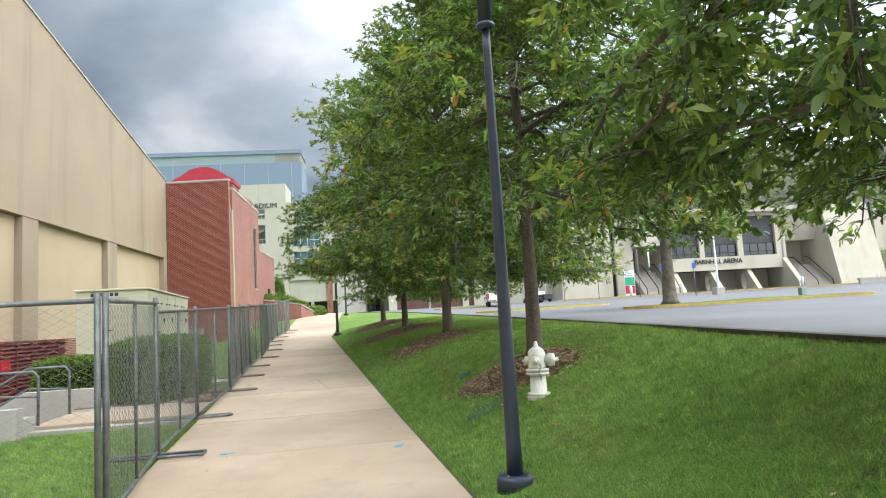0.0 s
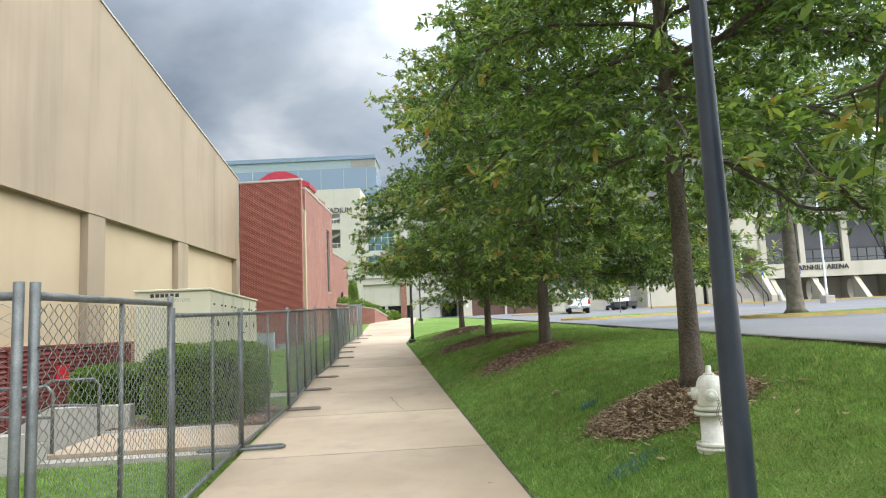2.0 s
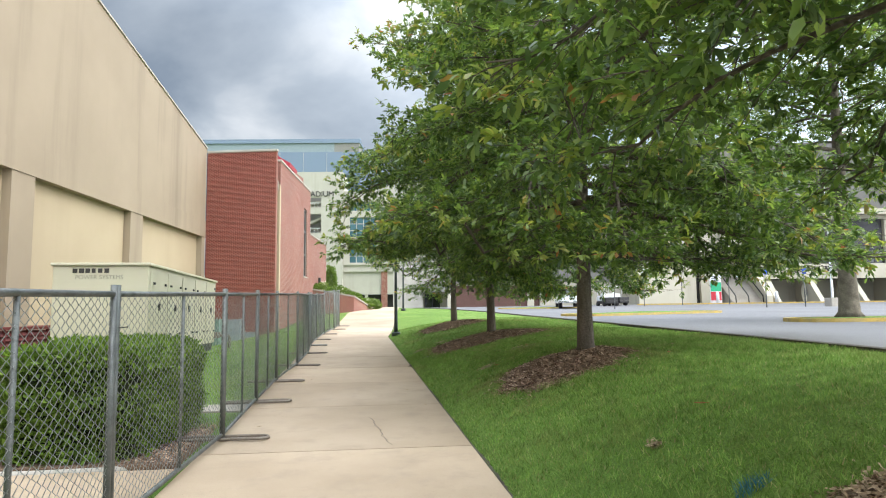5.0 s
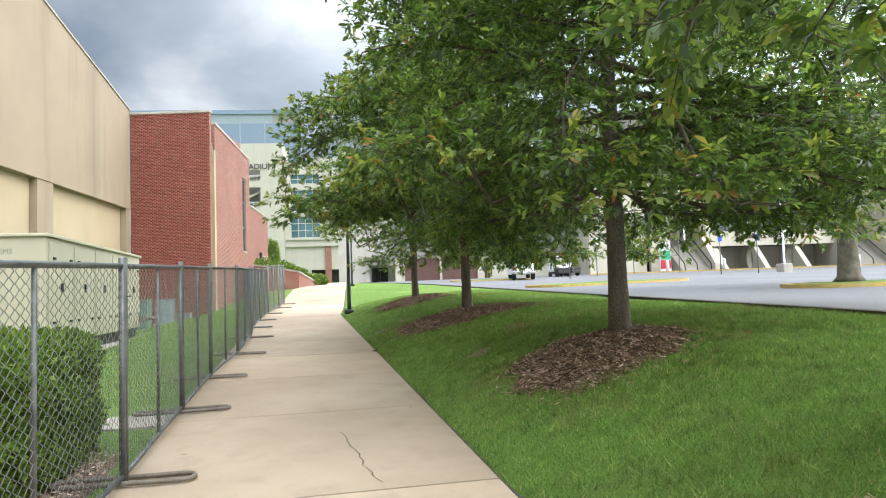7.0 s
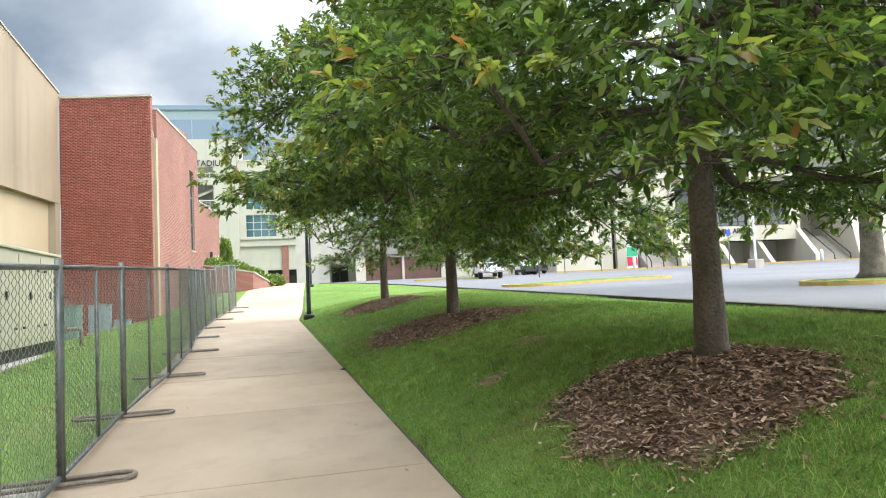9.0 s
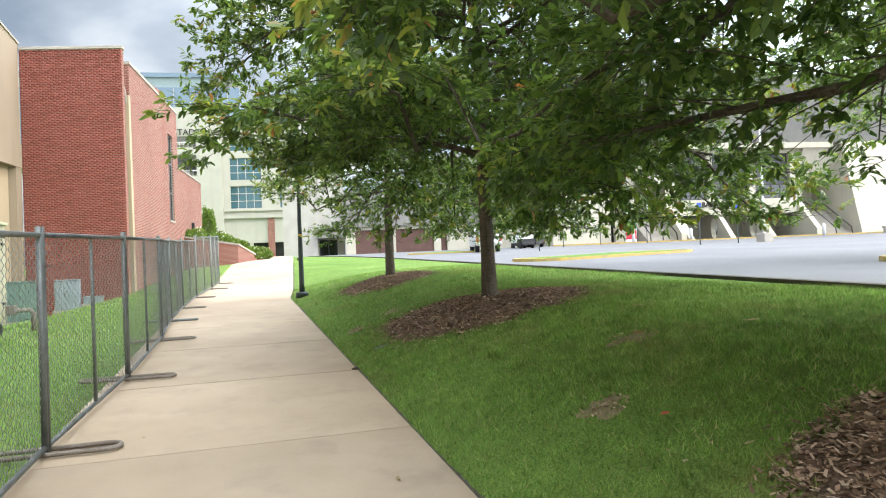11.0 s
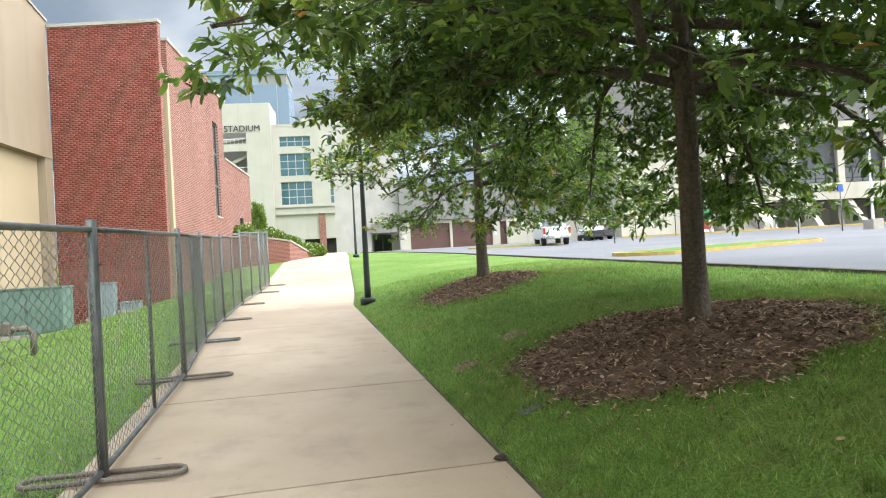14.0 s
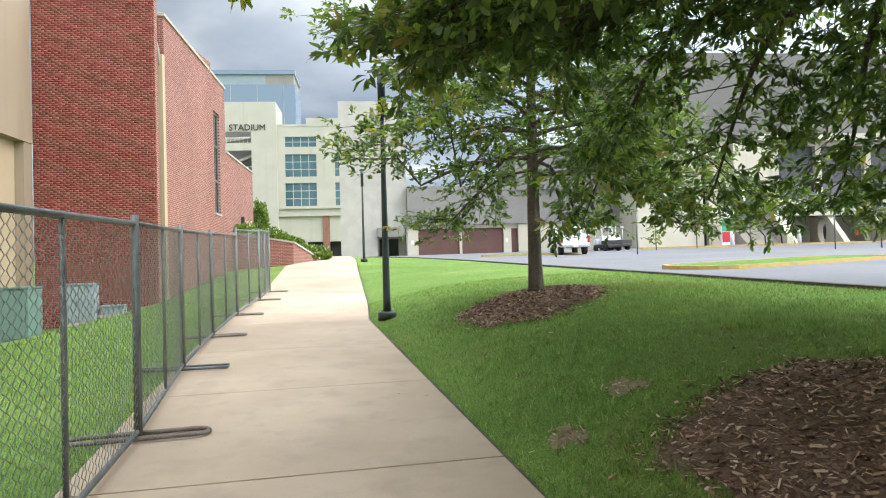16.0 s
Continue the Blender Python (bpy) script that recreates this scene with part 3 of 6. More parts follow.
def build_tall_wall():
    root = thing("tall_building", frame_at(-7.9, 43.0), "tall beige painted building with slanting roofline and recessed panels", "building", kind="structure")
    bm = bmesh.new()
    prism(bm, [(-60, -2.5), (0, -2.5), (0, 10.9), (-16.7, 14.2), (-40, 18.8), (-60, 18.8)], "x", -14.0, -0.28)
    part("wall_core", bm, BEIGE_PANEL, root)
    bm = bmesh.new()
    prism(bm, [(-60, 6.1), (0, 6.1), (0, 7.0), (-60, 7.0)], "x", -0.276, 0.03)
    part("lintel_band", bm, BEIGE, root)
    bm = bmesh.new()
    prism(bm, [(-60, 7.004), (0, 7.004), (0, 10.9), (-16.7, 14.2), (-40, 18.8), (-60, 18.8)], "x", -0.276, 0.0)
    part("upper_wall", bm, BEIGE, root)
    for s in (-55.6, -47.8, -40.0, -32.1, -24.3, -16.6, -8.9):
        part("pilaster", boxes((-0.276, s, -2.5, 0.0, s + 1.15, 6.096)), BEIGE, root)
    part("pilaster", boxes((-0.276, -0.5, -2.5, 0.0, 0.0, 6.096)), BEIGE, root)
    bm = bmesh.new()
    prism(bm, [(-60, 18.8), (-40, 18.8), (-16.7, 14.2), (0, 10.9), (0, 10.98), (-16.7, 14.28), (-40, 18.88), (-60, 18.88)], "x", -14.0, 0.05)
    part("coping", bm, PALE_CONCRETE, root, "thin grey metal coping")
    part("base_course", boxes((-0.276, -25, -2.5, -0.1, -12, 1.62)), BRICK_Y, root, "low red brick base course")


def brick_field(root, width, z0, z1, seed):
    """Single bricks on a wall face in the local xz plane: the lowest as parts, the rest joined."""
    rng = random.Random(seed)
    me = mesh_of("brick", boxes((-0.0965, -0.008, -0.0295, 0.0965, 0.0, 0.0295)), BRICK)
    verts, quads = [], []
    count, row, z = 0, 0, z0 + 0.034
    while z + 0.03 < z1:
        x = 0.0
        header = row % 2 == 1
        first = True
        while x < width - 0.02:
            w = 0.095 if (header and first) else 0.193
            w = min(w, width - x)
            if w < 0.04:
                break
            cx = x + w / 2
            if count < 300 and z > 1.2 and 0.19 < w:
                share("brick", me, root, pose(cx, -0.004, z))
                count += 1
            else:
                hw, hh, d = w / 2, 0.0295, 0.008 + rng.uniform(-0.002, 0.002)
                n = len(verts)
                verts += [(cx - hw, -0.004, z - hh), (cx + hw, -0.004, z - hh), (cx + hw, -0.004, z + hh), (cx - hw, -0.004, z + hh),
                          (cx - hw, -0.004 - d, z - hh), (cx + hw, -0.004 - d, z - hh), (cx + hw, -0.004 - d, z + hh), (cx - hw, -0.004 - d, z + hh)]
                quads += [(n + 4, n + 5, n + 6, n + 7), (n, n + 1, n + 5, n + 4), (n + 1, n + 2, n + 6, n + 5), (n + 2, n + 3, n + 7, n + 6), (n + 3, n, n + 4, n + 7)]
            x += w + 0.010
            first = False
        z += 0.0677
        row += 1
    ob = fast_mesh("brick_field", verts, quads, BRICK_LOT, root)
    ob["kind"] = "stuff"


def build_brick_tower():
    root = thing("brick_tower", pose(-7.87, 43.0, 0, 0, 0, SKEW - 6.0), "red brick tower block with pale coping", "building", kind="structure")
    part("wall", boxes((0.03, 0.0, -1.0, 3.80, 0.2, 10.68)), MORTAR, root)
    part("core_wall", boxes((0.1, 0.204, -1.0, 3.2, 7.0, 10.66)), BRICK_Y, root)
    part("side_wall", boxes((3.802, 0.0, -1.0, 3.83, 0.2, 10.68)), BRICK_Y, root)
    part("coping", boxes((-0.01, -0.05, 10.682, 3.87, 0.25, 10.80), bevel=0.015), PALE_CONCRETE, root, "pale stone coping")
    part("corner_strip", boxes((3.50, 0.40, -1.0, 3.90, 0.60, 8.95), bevel=0.02), BEIGE_PANEL, root, "cream concrete corner strip")
    part("downpipe", tube(bmesh.new(), [(3.74, 0.30, 10.75), (3.74, 0.30, 9.35), (3.80, 0.34, 9.05), (3.80, 0.38, 8.6)], 0.04), PALE_CONCRETE, root, "pale bent downpipe")
    part("downpipe", tube(bmesh.new(), [(-0.05, -0.06, 0.5), (-0.05, -0.06, 10.6)], 0.035), BEIGE, root)
    brick_field(root, 3.82, 0.1, 10.66, 7)


def build_brick_wing():
    root = thing("brick_wing", frame_at(-7.9, 43.0), "long red brick wing with a tall narrow window", "building", kind="structure")
    # the window opening runs through the wall
    f = 3.88
    y0, y1, z0, z1 = 7.3, 8.42, 4.45, 8.86
    part("wall", boxes((f - 0.4, 0.45, -0.5, f, y0, 10.3), (f - 0.4, y1, -0.5, f, 9.6, 10.3), (f - 0.4, y0, -0.5, f, y1, z0), (f - 0.4, y0, z1, f, y1, 10.3), (f - 6, 9.3, -0.5, f - 0.401, 9.6, 10.3)), BRICK_Y, root)
    part("end_wall", boxes((f - 0.3, 0.41, -0.5, f, 0.448, 10.3)), BRICK_X, root)
    part("coping", boxes((f - 0.5, 0.38, 10.302, f + 0.05, 9.65, 10.42), bevel=0.015), PALE_CONCRETE, root, "pale stone coping")
    a, b = f - 0.16, f - 0.08
    ym = (y0 + y1) / 2
    win = part("window", boxes((a, y0 + 0.002, z0 + 0.002, b, y0 + 0.08, z1 - 0.002), (a, y1 - 0.08, z0 + 0.002, b, y1 - 0.002, z1 - 0.002), (a, y0 + 0.08, z0 + 0.002, b, y1 - 0.08, z0 + 0.08), (a, y0 + 0.08, z1 - 0.08, b, y1 - 0.08, z1 - 0.002), (a, y0 + 0.08, 5.85, b, y1 - 0.08, 5.93), (a, y0 + 0.08, 7.36, b, y1 - 0.08, 7.44), (a, ym - 0.03, z0 + 0.08, b, ym + 0.03, z1 - 0.08)), STEEL, root, "tall aluminium-framed window")
    for p, q in ((z0 + 0.08, 5.85), (5.93, 7.36), (7.44, z1 - 0.08)):
        for c, d in ((y0 + 0.08, ym - 0.03), (ym + 0.03, y1 - 0.08)):
            part("pane", boxes((f - 0.13, c, p, f - 0.115, d, q)), DARK_GLASS, win)
    part("window_sill", boxes((f - 0.1, y0 - 0.03, z0 - 0.07, f + 0.05, y1 + 0.03, z0 - 0.001)), PALE_CONCRETE, win)
    part("low_wall", boxes((f - 0.4, 9.604, -0.5, f, 16.7, 7.4), (f - 6, 16.3, -0.5, f - 0.401, 16.7, 7.4)), BRICK_Y, root)
    part("low_coping", boxes((f - 0.5, 9.654, 7.402, f + 0.05, 16.75, 7.5), bevel=0.015), PALE_CONCRETE, root, "pale stone coping")
    part("wall_lamp", boxes((f, 13.0, 4.2, f + 0.16, 13.25, 4.7), bevel=0.03), BLACK, root, "black wall lantern")


def build_red_dome():
    root = thing("stadium_canopy", frame_at(-13.4, 100.0, 0.0), "crimson curved roof rising behind the brick tower", "roof")
    bm = bmesh.new()
    prof = [(-4.6, 22.8), (-4.3, 23.3), (-3.0, 24.0), (-1.6, 24.9), (-0.3, 25.25), (1.0, 25.2), (2.4, 24.6), (3.4, 23.9), (4.5, 23.3), (4.4, 22.8)]
    prism(bm, prof, "y", 0, 5)
    part("roof", bm, RED_ROOF, root)
    part("support", boxes((-4.2, 0.4, 2.0, 4.2, 4.6, 22.796)), BRICK_X, root)


def window_grid(root, u0, u1, z0, z1, cols, rows, glass, depth=0.25):
    """Recessed window: frame bars and single panes."""
    bars = []
    for i in range(cols + 1):
        u = u0 + (u1 - u0) * i / cols
        bars.append((u - 0.06, -0.06, z0, u + 0.06, 0.06, z1))
    for j in range(rows + 1):
        z = z0 + (z1 - z0) * j / rows
        bars.append((u0, -0.057, z - 0.06, u1, 0.057, z + 0.06))
    w = part("window", boxes(*bars), WHITE_CONCRETE, root, "grid window with tinted panes in pale frames")
    for i in range(cols):
        for j in range(rows):
            a, b = u0 + (u1 - u0) * i / cols + 0.06, u0 + (u1 - u0) * (i + 1) / cols - 0.06
            c, d = z0 + (z1 - z0) * j / rows + 0.06, z0 + (z1 - z0) * (j + 1) / rows - 0.06
            part("pane", boxes((a, -0.02, c, b, 0.02, d)), glass, w)
    return w


def wall_with_openings(u0, u1, z0, z1, y0, y1, holes):
    """Wall slab in the xz plane, with rectangular openings right through it."""
    us = sorted({u0, u1, *[h[0] for h in holes], *[h[2] for h in holes]})
    zs = sorted({z0, z1, *[h[1] for h in holes], *[h[3] for h in holes]})
    bm = bmesh.new()
    for a, b in zip(us, us[1:]):
        run = None
        for c, d in zip(zs, zs[1:]):
            cu, cz = (a + b) / 2, (c + d) / 2
            solid = not any(h[0] < cu < h[2] and h[1] < cz < h[3] for h in holes)
            if solid:
                run = (run[0], d) if run else (c, d)
            if (not solid or d == z1) and run:
                box(bm, a, y0, run[0], b, y1, run[1])
                run = None
    return bm


def build_stadium():
    root = thing("stadium_building", frame_at(-1.0, 140.0), "pale precast stadium building with stair tower and teal windows", "building", kind="structure")
    # stair tower with open landings
    holes = [(-12.2, 18.8, -5.8, 22.6), (-12.2, 23.9, -5.8, 25.9)]
    part("stair_tower", wall_with_openings(-14, -1.5, 2.5, 31.1, 0, 0.6, holes), STADIUM, root)
    part("tower_side", boxes((-2.1, 0.604, 2.5, -1.5, 9, 31.1), (-14, 8.4, 2.5, -2.104, 9, 31.1)), STADIUM, root)
    for z0, z1 in ((18.8, 22.6), (23.9, 25.9)):
        bm = bmesh.new()
        prism(bm, [(-12.0, z0 + 0.1), (-6.0, z1 - 1.0), (-6.0, z1 - 0.5), (-12.0, z0 + 0.7)], "y", 1.0, 2.6)
        part("stair_flight", bm, PALE_CONCRETE, root)
        bm = bmesh.new()
        prism(bm, [(-12.0, z1 - 1.2), (-6.0, z0 + 0.1), (-6.0, z0 + 0.6), (-12.0, z1 - 0.7)], "y", 3.0, 4.6)
        part("stair_flight", bm, PALE_CONCRETE, root)
        part("stair_rail", boxes((-12.2, 0.2, z0 + 0.9, -5.8, 0.26, z0 + 1.0), *[(-12.1 + 0.7 * k, 0.2, z0, -12.05 + 0.7 * k, 0.26, z0 + 0.9) for k in range(9)]), WHITE_PAINT, root)
    part("back_wall", boxes((-14, 6.0, 2.5, -2.2, 6.3, 31)), ARENA_GREY, root)
    wins = [(-0.2, 23.3, 5.3, 25.1), (-0.25, 18.0, 5.25, 22.0), (-0.3, 12.8, 5.2, 16.9), (8.4, 23.3, 14.0, 25.1), (8.4, 18.0, 14.0, 22.0), (8.4, 12.8, 14.0, 16.9)]
    part("wall", wall_with_openings(-1.49, 16, 11.4, 26.9, 0.9, 1.6, wins), STADIUM, root)
    for h, rows in zip(wins, (2, 3, 3, 2, 3, 3)):
        w = window_grid(root, *[h[0], h[2], h[1], h[3]], 4, rows, TEAL_GLASS)
        w.matrix_basis = pose(0, 1.2, 0)
    part("parapet", boxes((-1.49, 0.85, 26.904, 16, 1.9, 27.3), (3.6, 0.9, 27.304, 16, 1.9, 28.4)), STADIUM, root)
    part("ledge", boxes((-1.49, 0.5, 11.0, 16, 1.6, 11.396), (-1.49, 0.6, 12.3, 16, 0.896, 12.6)), STADIUM, root)
    part("lower_wall", boxes((-1.49, 0.95, 6.5, 16, 1.6, 10.996)), STADIUM, root)
    part("brick_pier", boxes((6.1, 0.7, 2.5, 7.3, 0.946, 11.2)), BRICK_X, root, "red brick pier")
    # Solid slab: the shade of the open floor is painted, not cast.
    part("entry_shade_panel", boxes((-1.49, 1.9, 2.5, 16, 2.4, 6.496)), DARK_VOID, root, "open ground floor drawn as a near-black panel of shade")
    for u in (-1.2, 2.8, 10.5, 14.5):
        part("column", boxes((u, 1.0, 2.5, u + 0.6, 1.6, 6.496)), STADIUM, root)
    lettering("lettering", "STADIUM", 1.52, 0.06, LETTER, root, pose(-6.38, -0.08, 26.1, 90, 0, 0)).scale = (0.98, 1.0, 1.0)
    press = thing("press_box", frame_at(0, 200.0), "pale glass press box high above the stadium", "building", kind="structure")
    part("glass_front", boxes((-60, 0, 30, 1.4, 14, 50.2), (-60, 0.0, 52.9, 1.4, 14, 54.1)), PALE_GLASS, press)
    part("shade_band", boxes((-60, 0.4, 50.204, -6.2, 14, 52.896)), UTIL_GREY, press)
    part("louvre_band", boxes((-6.196, 0.3, 50.204, 1.1, 14, 52.896)), ARENA_GREY, press)
    for k in range(9):
        part("mullion", boxes((-56 + 6.8 * k, -0.08, 30.2, -55.9 + 6.8 * k, -0.002, 50.0)), WHITE_CONCRETE, press)


def build_garage():
    root = thing("service_building", frame_at(11.45, 82.1), "cream service building with brown garage doors", "building", kind="structure")
    doors = [(0.0, 2.5, 3.9, 5.3), (4.15, 2.5, 8.15, 5.3), (8.9, 2.5, 10.9, 5.2), (-3.7, 2.5, -1.9, 4.6)]
    part("wall", wall_with_openings(-1.0, 20.8, 2.0, 5.6, 0, 0.5, doors[:3]), ARENA, root)
    part("fascia", boxes((-1.0, -0.35, 5.604, 20.8, 3, 9.3), bevel=0.05), ARENA_GREY, root, "grey sloping upper storey")
    part("white_block", boxes((-7.2, 0.3, 2.0, -3.8, 8, 17.5), (-3.796, 0.6, 5.5, -1.004, 8, 17.5)), WHITE_CONCRETE, root, "plain white rendered block")
    part("porch_wall", boxes((-3.796, 2.0, 2.0, -1.004, 2.4, 5.496)), ARENA, root)
    part("porch_roof", boxes((-3.8, -0.6, 4.6, -1.3, 0.596, 5.5), bevel=0.03), ARENA_GREY, root)
    door = part("door", boxes((-3.6, 1.9, 2.5, -3.5, 1.98, 4.5), (-1.9, 1.9, 2.5, -1.8, 1.98, 4.5), (-3.5, 1.9, 4.4, -1.9, 1.98, 4.5), (-2.75, 1.9, 2.5, -2.65, 1.98, 4.4)), BLACK, root, "dark glazed double door under a grey porch")
    for a, b in ((-3.5, -2.75), (-2.65, -1.9)):
        part("pane", boxes((a, 1.93, 2.5, b, 1.95, 4.4)), DARK_GLASS, door)
    for u0, z0, u1, z1 in doors[:3]:
        d = part("garage_door", boxes((u0, 0.25, z0, u1, 0.28, z1)), GARAGE, root, "closed brown slatted garage door")
        n = 14
        for k in range(n):
            a = z0 + (z1 - z0) * k / n
            part("slat", boxes((u0, 0.18, a + 0.01, u1, 0.24, a + (z1 - z0) / n - 0.01)), GARAGE, d)
    for u in (-0.55, 8.45):
        part("notice", boxes((u - 0.12, -0.02, 3.9, u + 0.12, -0.002, 4.25)), SIGN_WHITE, root, "small white notice")


def build_arena():
    root = thing("arena_building", frame_at(50.3, 73.6), "cream concrete arena front with stairs, fins and dark windows", "building", kind="structure")
    g = 2.6
    part("side_wall", boxes((-20, -0.5, g, -13.75, 10, 13.5), (-13.15, -0.3, g, -10.95, 10, 13.5)), ARENA, root)
    part("window_slot", boxes((-13.746, 0.2, g, -13.154, 0.8, 13.4)), DARK_GLASS, root, "tall dark slot window")
    part("end_block", boxes((-30, 4, g, -20.004, 12, 8.8)), ARENA, root)
    part("end_fascia", boxes((-30.2, 3.6, 8.804, -20.004, 12, 13)), ARENA_GREY, root)
    # windows over the entrance
    bays = [(-6.2, 7.1, -2.5, 12.0), (-1.9, 7.1, 2.4, 12.0), (3.1, 7.1, 7.4, 12.0)]
    part("front_wall", wall_with_openings(-7.2, 8.3, 5.5, 12.4, -0.4, 0.5, bays), ARENA, root)
    for u0, z0, u1, z1 in bays:
        nb = 4
        bars = [(u0, -0.05, z0, u1, 0.05, z0 + 0.1), (u0, -0.05, 8.55, u1, 0.05, 8.7), (u0, -0.045, 7.55, u1, 0.045, 7.63)]
        for k in range(nb + 1):
            u = u0 + (u1 - u0) * k / nb
            bars.append((max(u0, u - 0.05), -0.047, z0 + 0.1, min(u1, u + 0.05), 0.047, 8.55))
        w = part("window", boxes(*bars), BLACK, root, "wide window, grey blind above dark panes")
        part("blind", boxes((u0, 0.05, 8.7, u1, 0.12, z1)), SHADE_PANEL, w)
        for k in range(nb):
            a, b = u0 + (u1 - u0) * k / nb, u0 + (u1 - u0) * (k + 1) / nb
            part("pane", boxes((a + 0.05, -0.01, z0 + 0.1, b - 0.05, 0.01, 8.55)), DARK_GLASS, w)
    part("room_back", boxes((-6.6, 2.5, 5.5, 7.8, 2.7, 12.3)), SHADE_PANEL, root)
    part("floor_slab", boxes((-7.0, 0.5, 6.2, 8.1, 6, 6.6)), ARENA, root)
    part("upper_fascia", boxes((-8.6, -1.2, 12.404, 12.2, 8, 13.0)), ARENA, root)
    bm = bmesh.new()
    prism(bm, [(-0.9, 13.004), (8, 13.004), (8, 20), (-2.6, 20)], "x", -22, 26)
    part("roof_fascia", bm, ARENA_GREY, root, "deep grey canted roof fascia")
    lettering("lettering", "BARNHILL ARENA", 0.80, 0.05, LETTER, root, pose(-0.28, -0.45, 6.3, 90, 0, 0)).scale = (0.95, 1.0, 1.0)
    # raking fins with pointed oval openings under the entrance
    for u in (-6.0, -1.3, 3.4):
        bm = bmesh.new()
        n = 20
        rim_o, rim_i = [], []
        cy, cz, ry, rz = 0.75, 4.05, 0.62, 1.12
        corners = [(-2.6, g), (2.6, g), (2.6, 5.496), (0.0, 5.496)]
        path = []
        for i in range(4):
            a, b = Vector(corners[i]), Vector(corners[(i + 1) % 4])
            for k in range(n // 4):
                path.append(a.lerp(b, k / (n // 4)))
        def ang(p):
            return math.atan2(p.y - cz, p.x - cy)
        oval = [Vector((cy + ry * math.cos(ang(p)), cz + rz * math.sin(ang(p)))) for p in path]
        for h in (0.0, 0.55):
            rim_o.append([bm.verts.new((u + h, p.x, p.y)) for p in path])
            rim_i.append([bm.verts.new((u + h, p.x, p.y)) for p in oval])
        m = len(path)
        for k in range(m):
            j = (k + 1) % m
            bm.faces.new((rim_o[0][k], rim_o[0][j], rim_i[0][j], rim_i[0][k]))
            bm.faces.new((rim_o[1][k], rim_i[1][k], rim_i[1][j], rim_o[1][j]))
            bm.faces.new((rim_o[0][k], rim_o[1][k], rim_o[1][j], rim_o[0][j]))
            bm.faces.new((rim_i[0][k], rim_i[0][j], rim_i[1][j], rim_i[1][k]))
        bmesh.ops.recalc_face_normals(bm, faces=bm.faces)
        part("raking_fin", bm, ARENA, root, "raking concrete fin with oval opening")
    part("porch_back", boxes((-7, 3.2, g, -0.6, 3.5, 6.19), (1.4, 3.2, g, 8.2, 3.5, 6.19)), ARENA, root)
    d = part("door", boxes((-0.55, 3.1, g, -0.45, 3.2, 5.2), (1.25, 3.1, g, 1.35, 3.2, 5.2), (0.35, 3.1, g, 0.45, 3.2, 5.2), (-0.45, 3.1, 5.1, 1.25, 3.2, 5.2)), STEEL, root, "dark glazed entrance doors")
    for a, b in ((-0.45, 0.35), (0.45, 1.25)):
        part("pane", boxes((a, 3.13, g, b, 3.16, 5.1)), DARK_GLASS, d)
    # outer stairs on both sides
    for u0, u1, dz in ((-10.9, -7.2, 0.0), (8.7, 13.2, 0.0)):
        n = 17
        st = part("staircase", boxes((u0 + 0.3, -2.6 + 0.27 * n, g, u1, 6, g + 0.19 * n)), PALE_CONCRETE, root, "broad concrete outdoor stairs with black handrails")
        for k in range(n):
            part("step", boxes((u0 + 0.3, -2.6 + 0.27 * k, g, u1, -2.6 + 0.27 * (k + 1) - 0.002, g + 0.19 * (k + 1))), PALE_CONCRETE, st)
        for u in (u0 + 0.5, (u0 + u1) / 2, u1 - 0.3):
            part("handrail", tube(bmesh.new(), [(u, -2.5, g + 0.3), (u, -2.4, g + 1.05), (u, 1.9, g + 4.15), (u, 2.7, g + 4.15)], 0.06, 6), BLACK, st, "black steel handrail")
    for u in (-7.2, 8.3):
        bm = bmesh.new()
        prism(bm, [(-3.2, g), (3.2, g), (3.2, 12.4), (-0.4, 12.4), (-0.4, 6.6), (-3.2, 3.6)], "x", u - 0.25, u + 0.35)
        part("cheek_wall", bm, ARENA, root, "raking concrete cheek wall")
    part("recess_wall", boxes((-10.946, 3.6, 5.9, -7.46, 4.0, 13.0), (8.66, 3.6, 5.9, 13.2, 4.0, 13.0)), ARENA, root)
    # Flat panels before the recess wall, with the doorways' inner shade painted on.
    part("doorway", boxes((-10.7, 3.5, 5.9, -9.3, 3.596, 8.6)), DARK_VOID, root, "doorway drawn as a flat near-black panel of shade")
    part("doorway", boxes((8.8, 3.5, 5.9, 10.2, 3.596, 8.6)), DARK_VOID, root, "doorway drawn as a flat near-black panel of shade")
    bm = bmesh.new()
    prism(bm, [(-1.0, 8.8), (3.6, 8.8), (3.6, 12.4), (-1.0, 12.4)], "x", -10.94, -7.46)
    part("soffit", bm, ARENA, root)
    bm = bmesh.new()
    prism(bm, [(0.6, 8.8), (3.6, 8.8), (3.6, 12.4), (-1.0, 12.4)], "x", 8.66, 13.2)
    part("soffit", bm, ARENA, root)
    bm = bmesh.new()
    prism(bm, [(-3.6, g), (6, g), (6, 13), (-1.2, 13)], "x", 13.2, 19.2)
    part("right_wall", bm, ARENA, root)
    part("right_slot", boxes((19.204, -1.2, g, 19.8, 4, 13)), DARK_GLASS, root, "tall dark slot window")
    part("far_wall", boxes((19.804, -1.6, g, 21.0, 6, 13), (22.0, -1.6, g, 34, 6, 13), (21.004, -1.5, 5.0, 21.996, 6, 13)), ARENA, root)
    part("far_slot", boxes((21.004, -1.2, g, 21.996, 4, 4.996)), DARK_GLASS, root)
    part("wall_lamp", boxes((-8.3, -0.75, 8.1, -8.0, -0.45, 8.6)), BLACK, root)
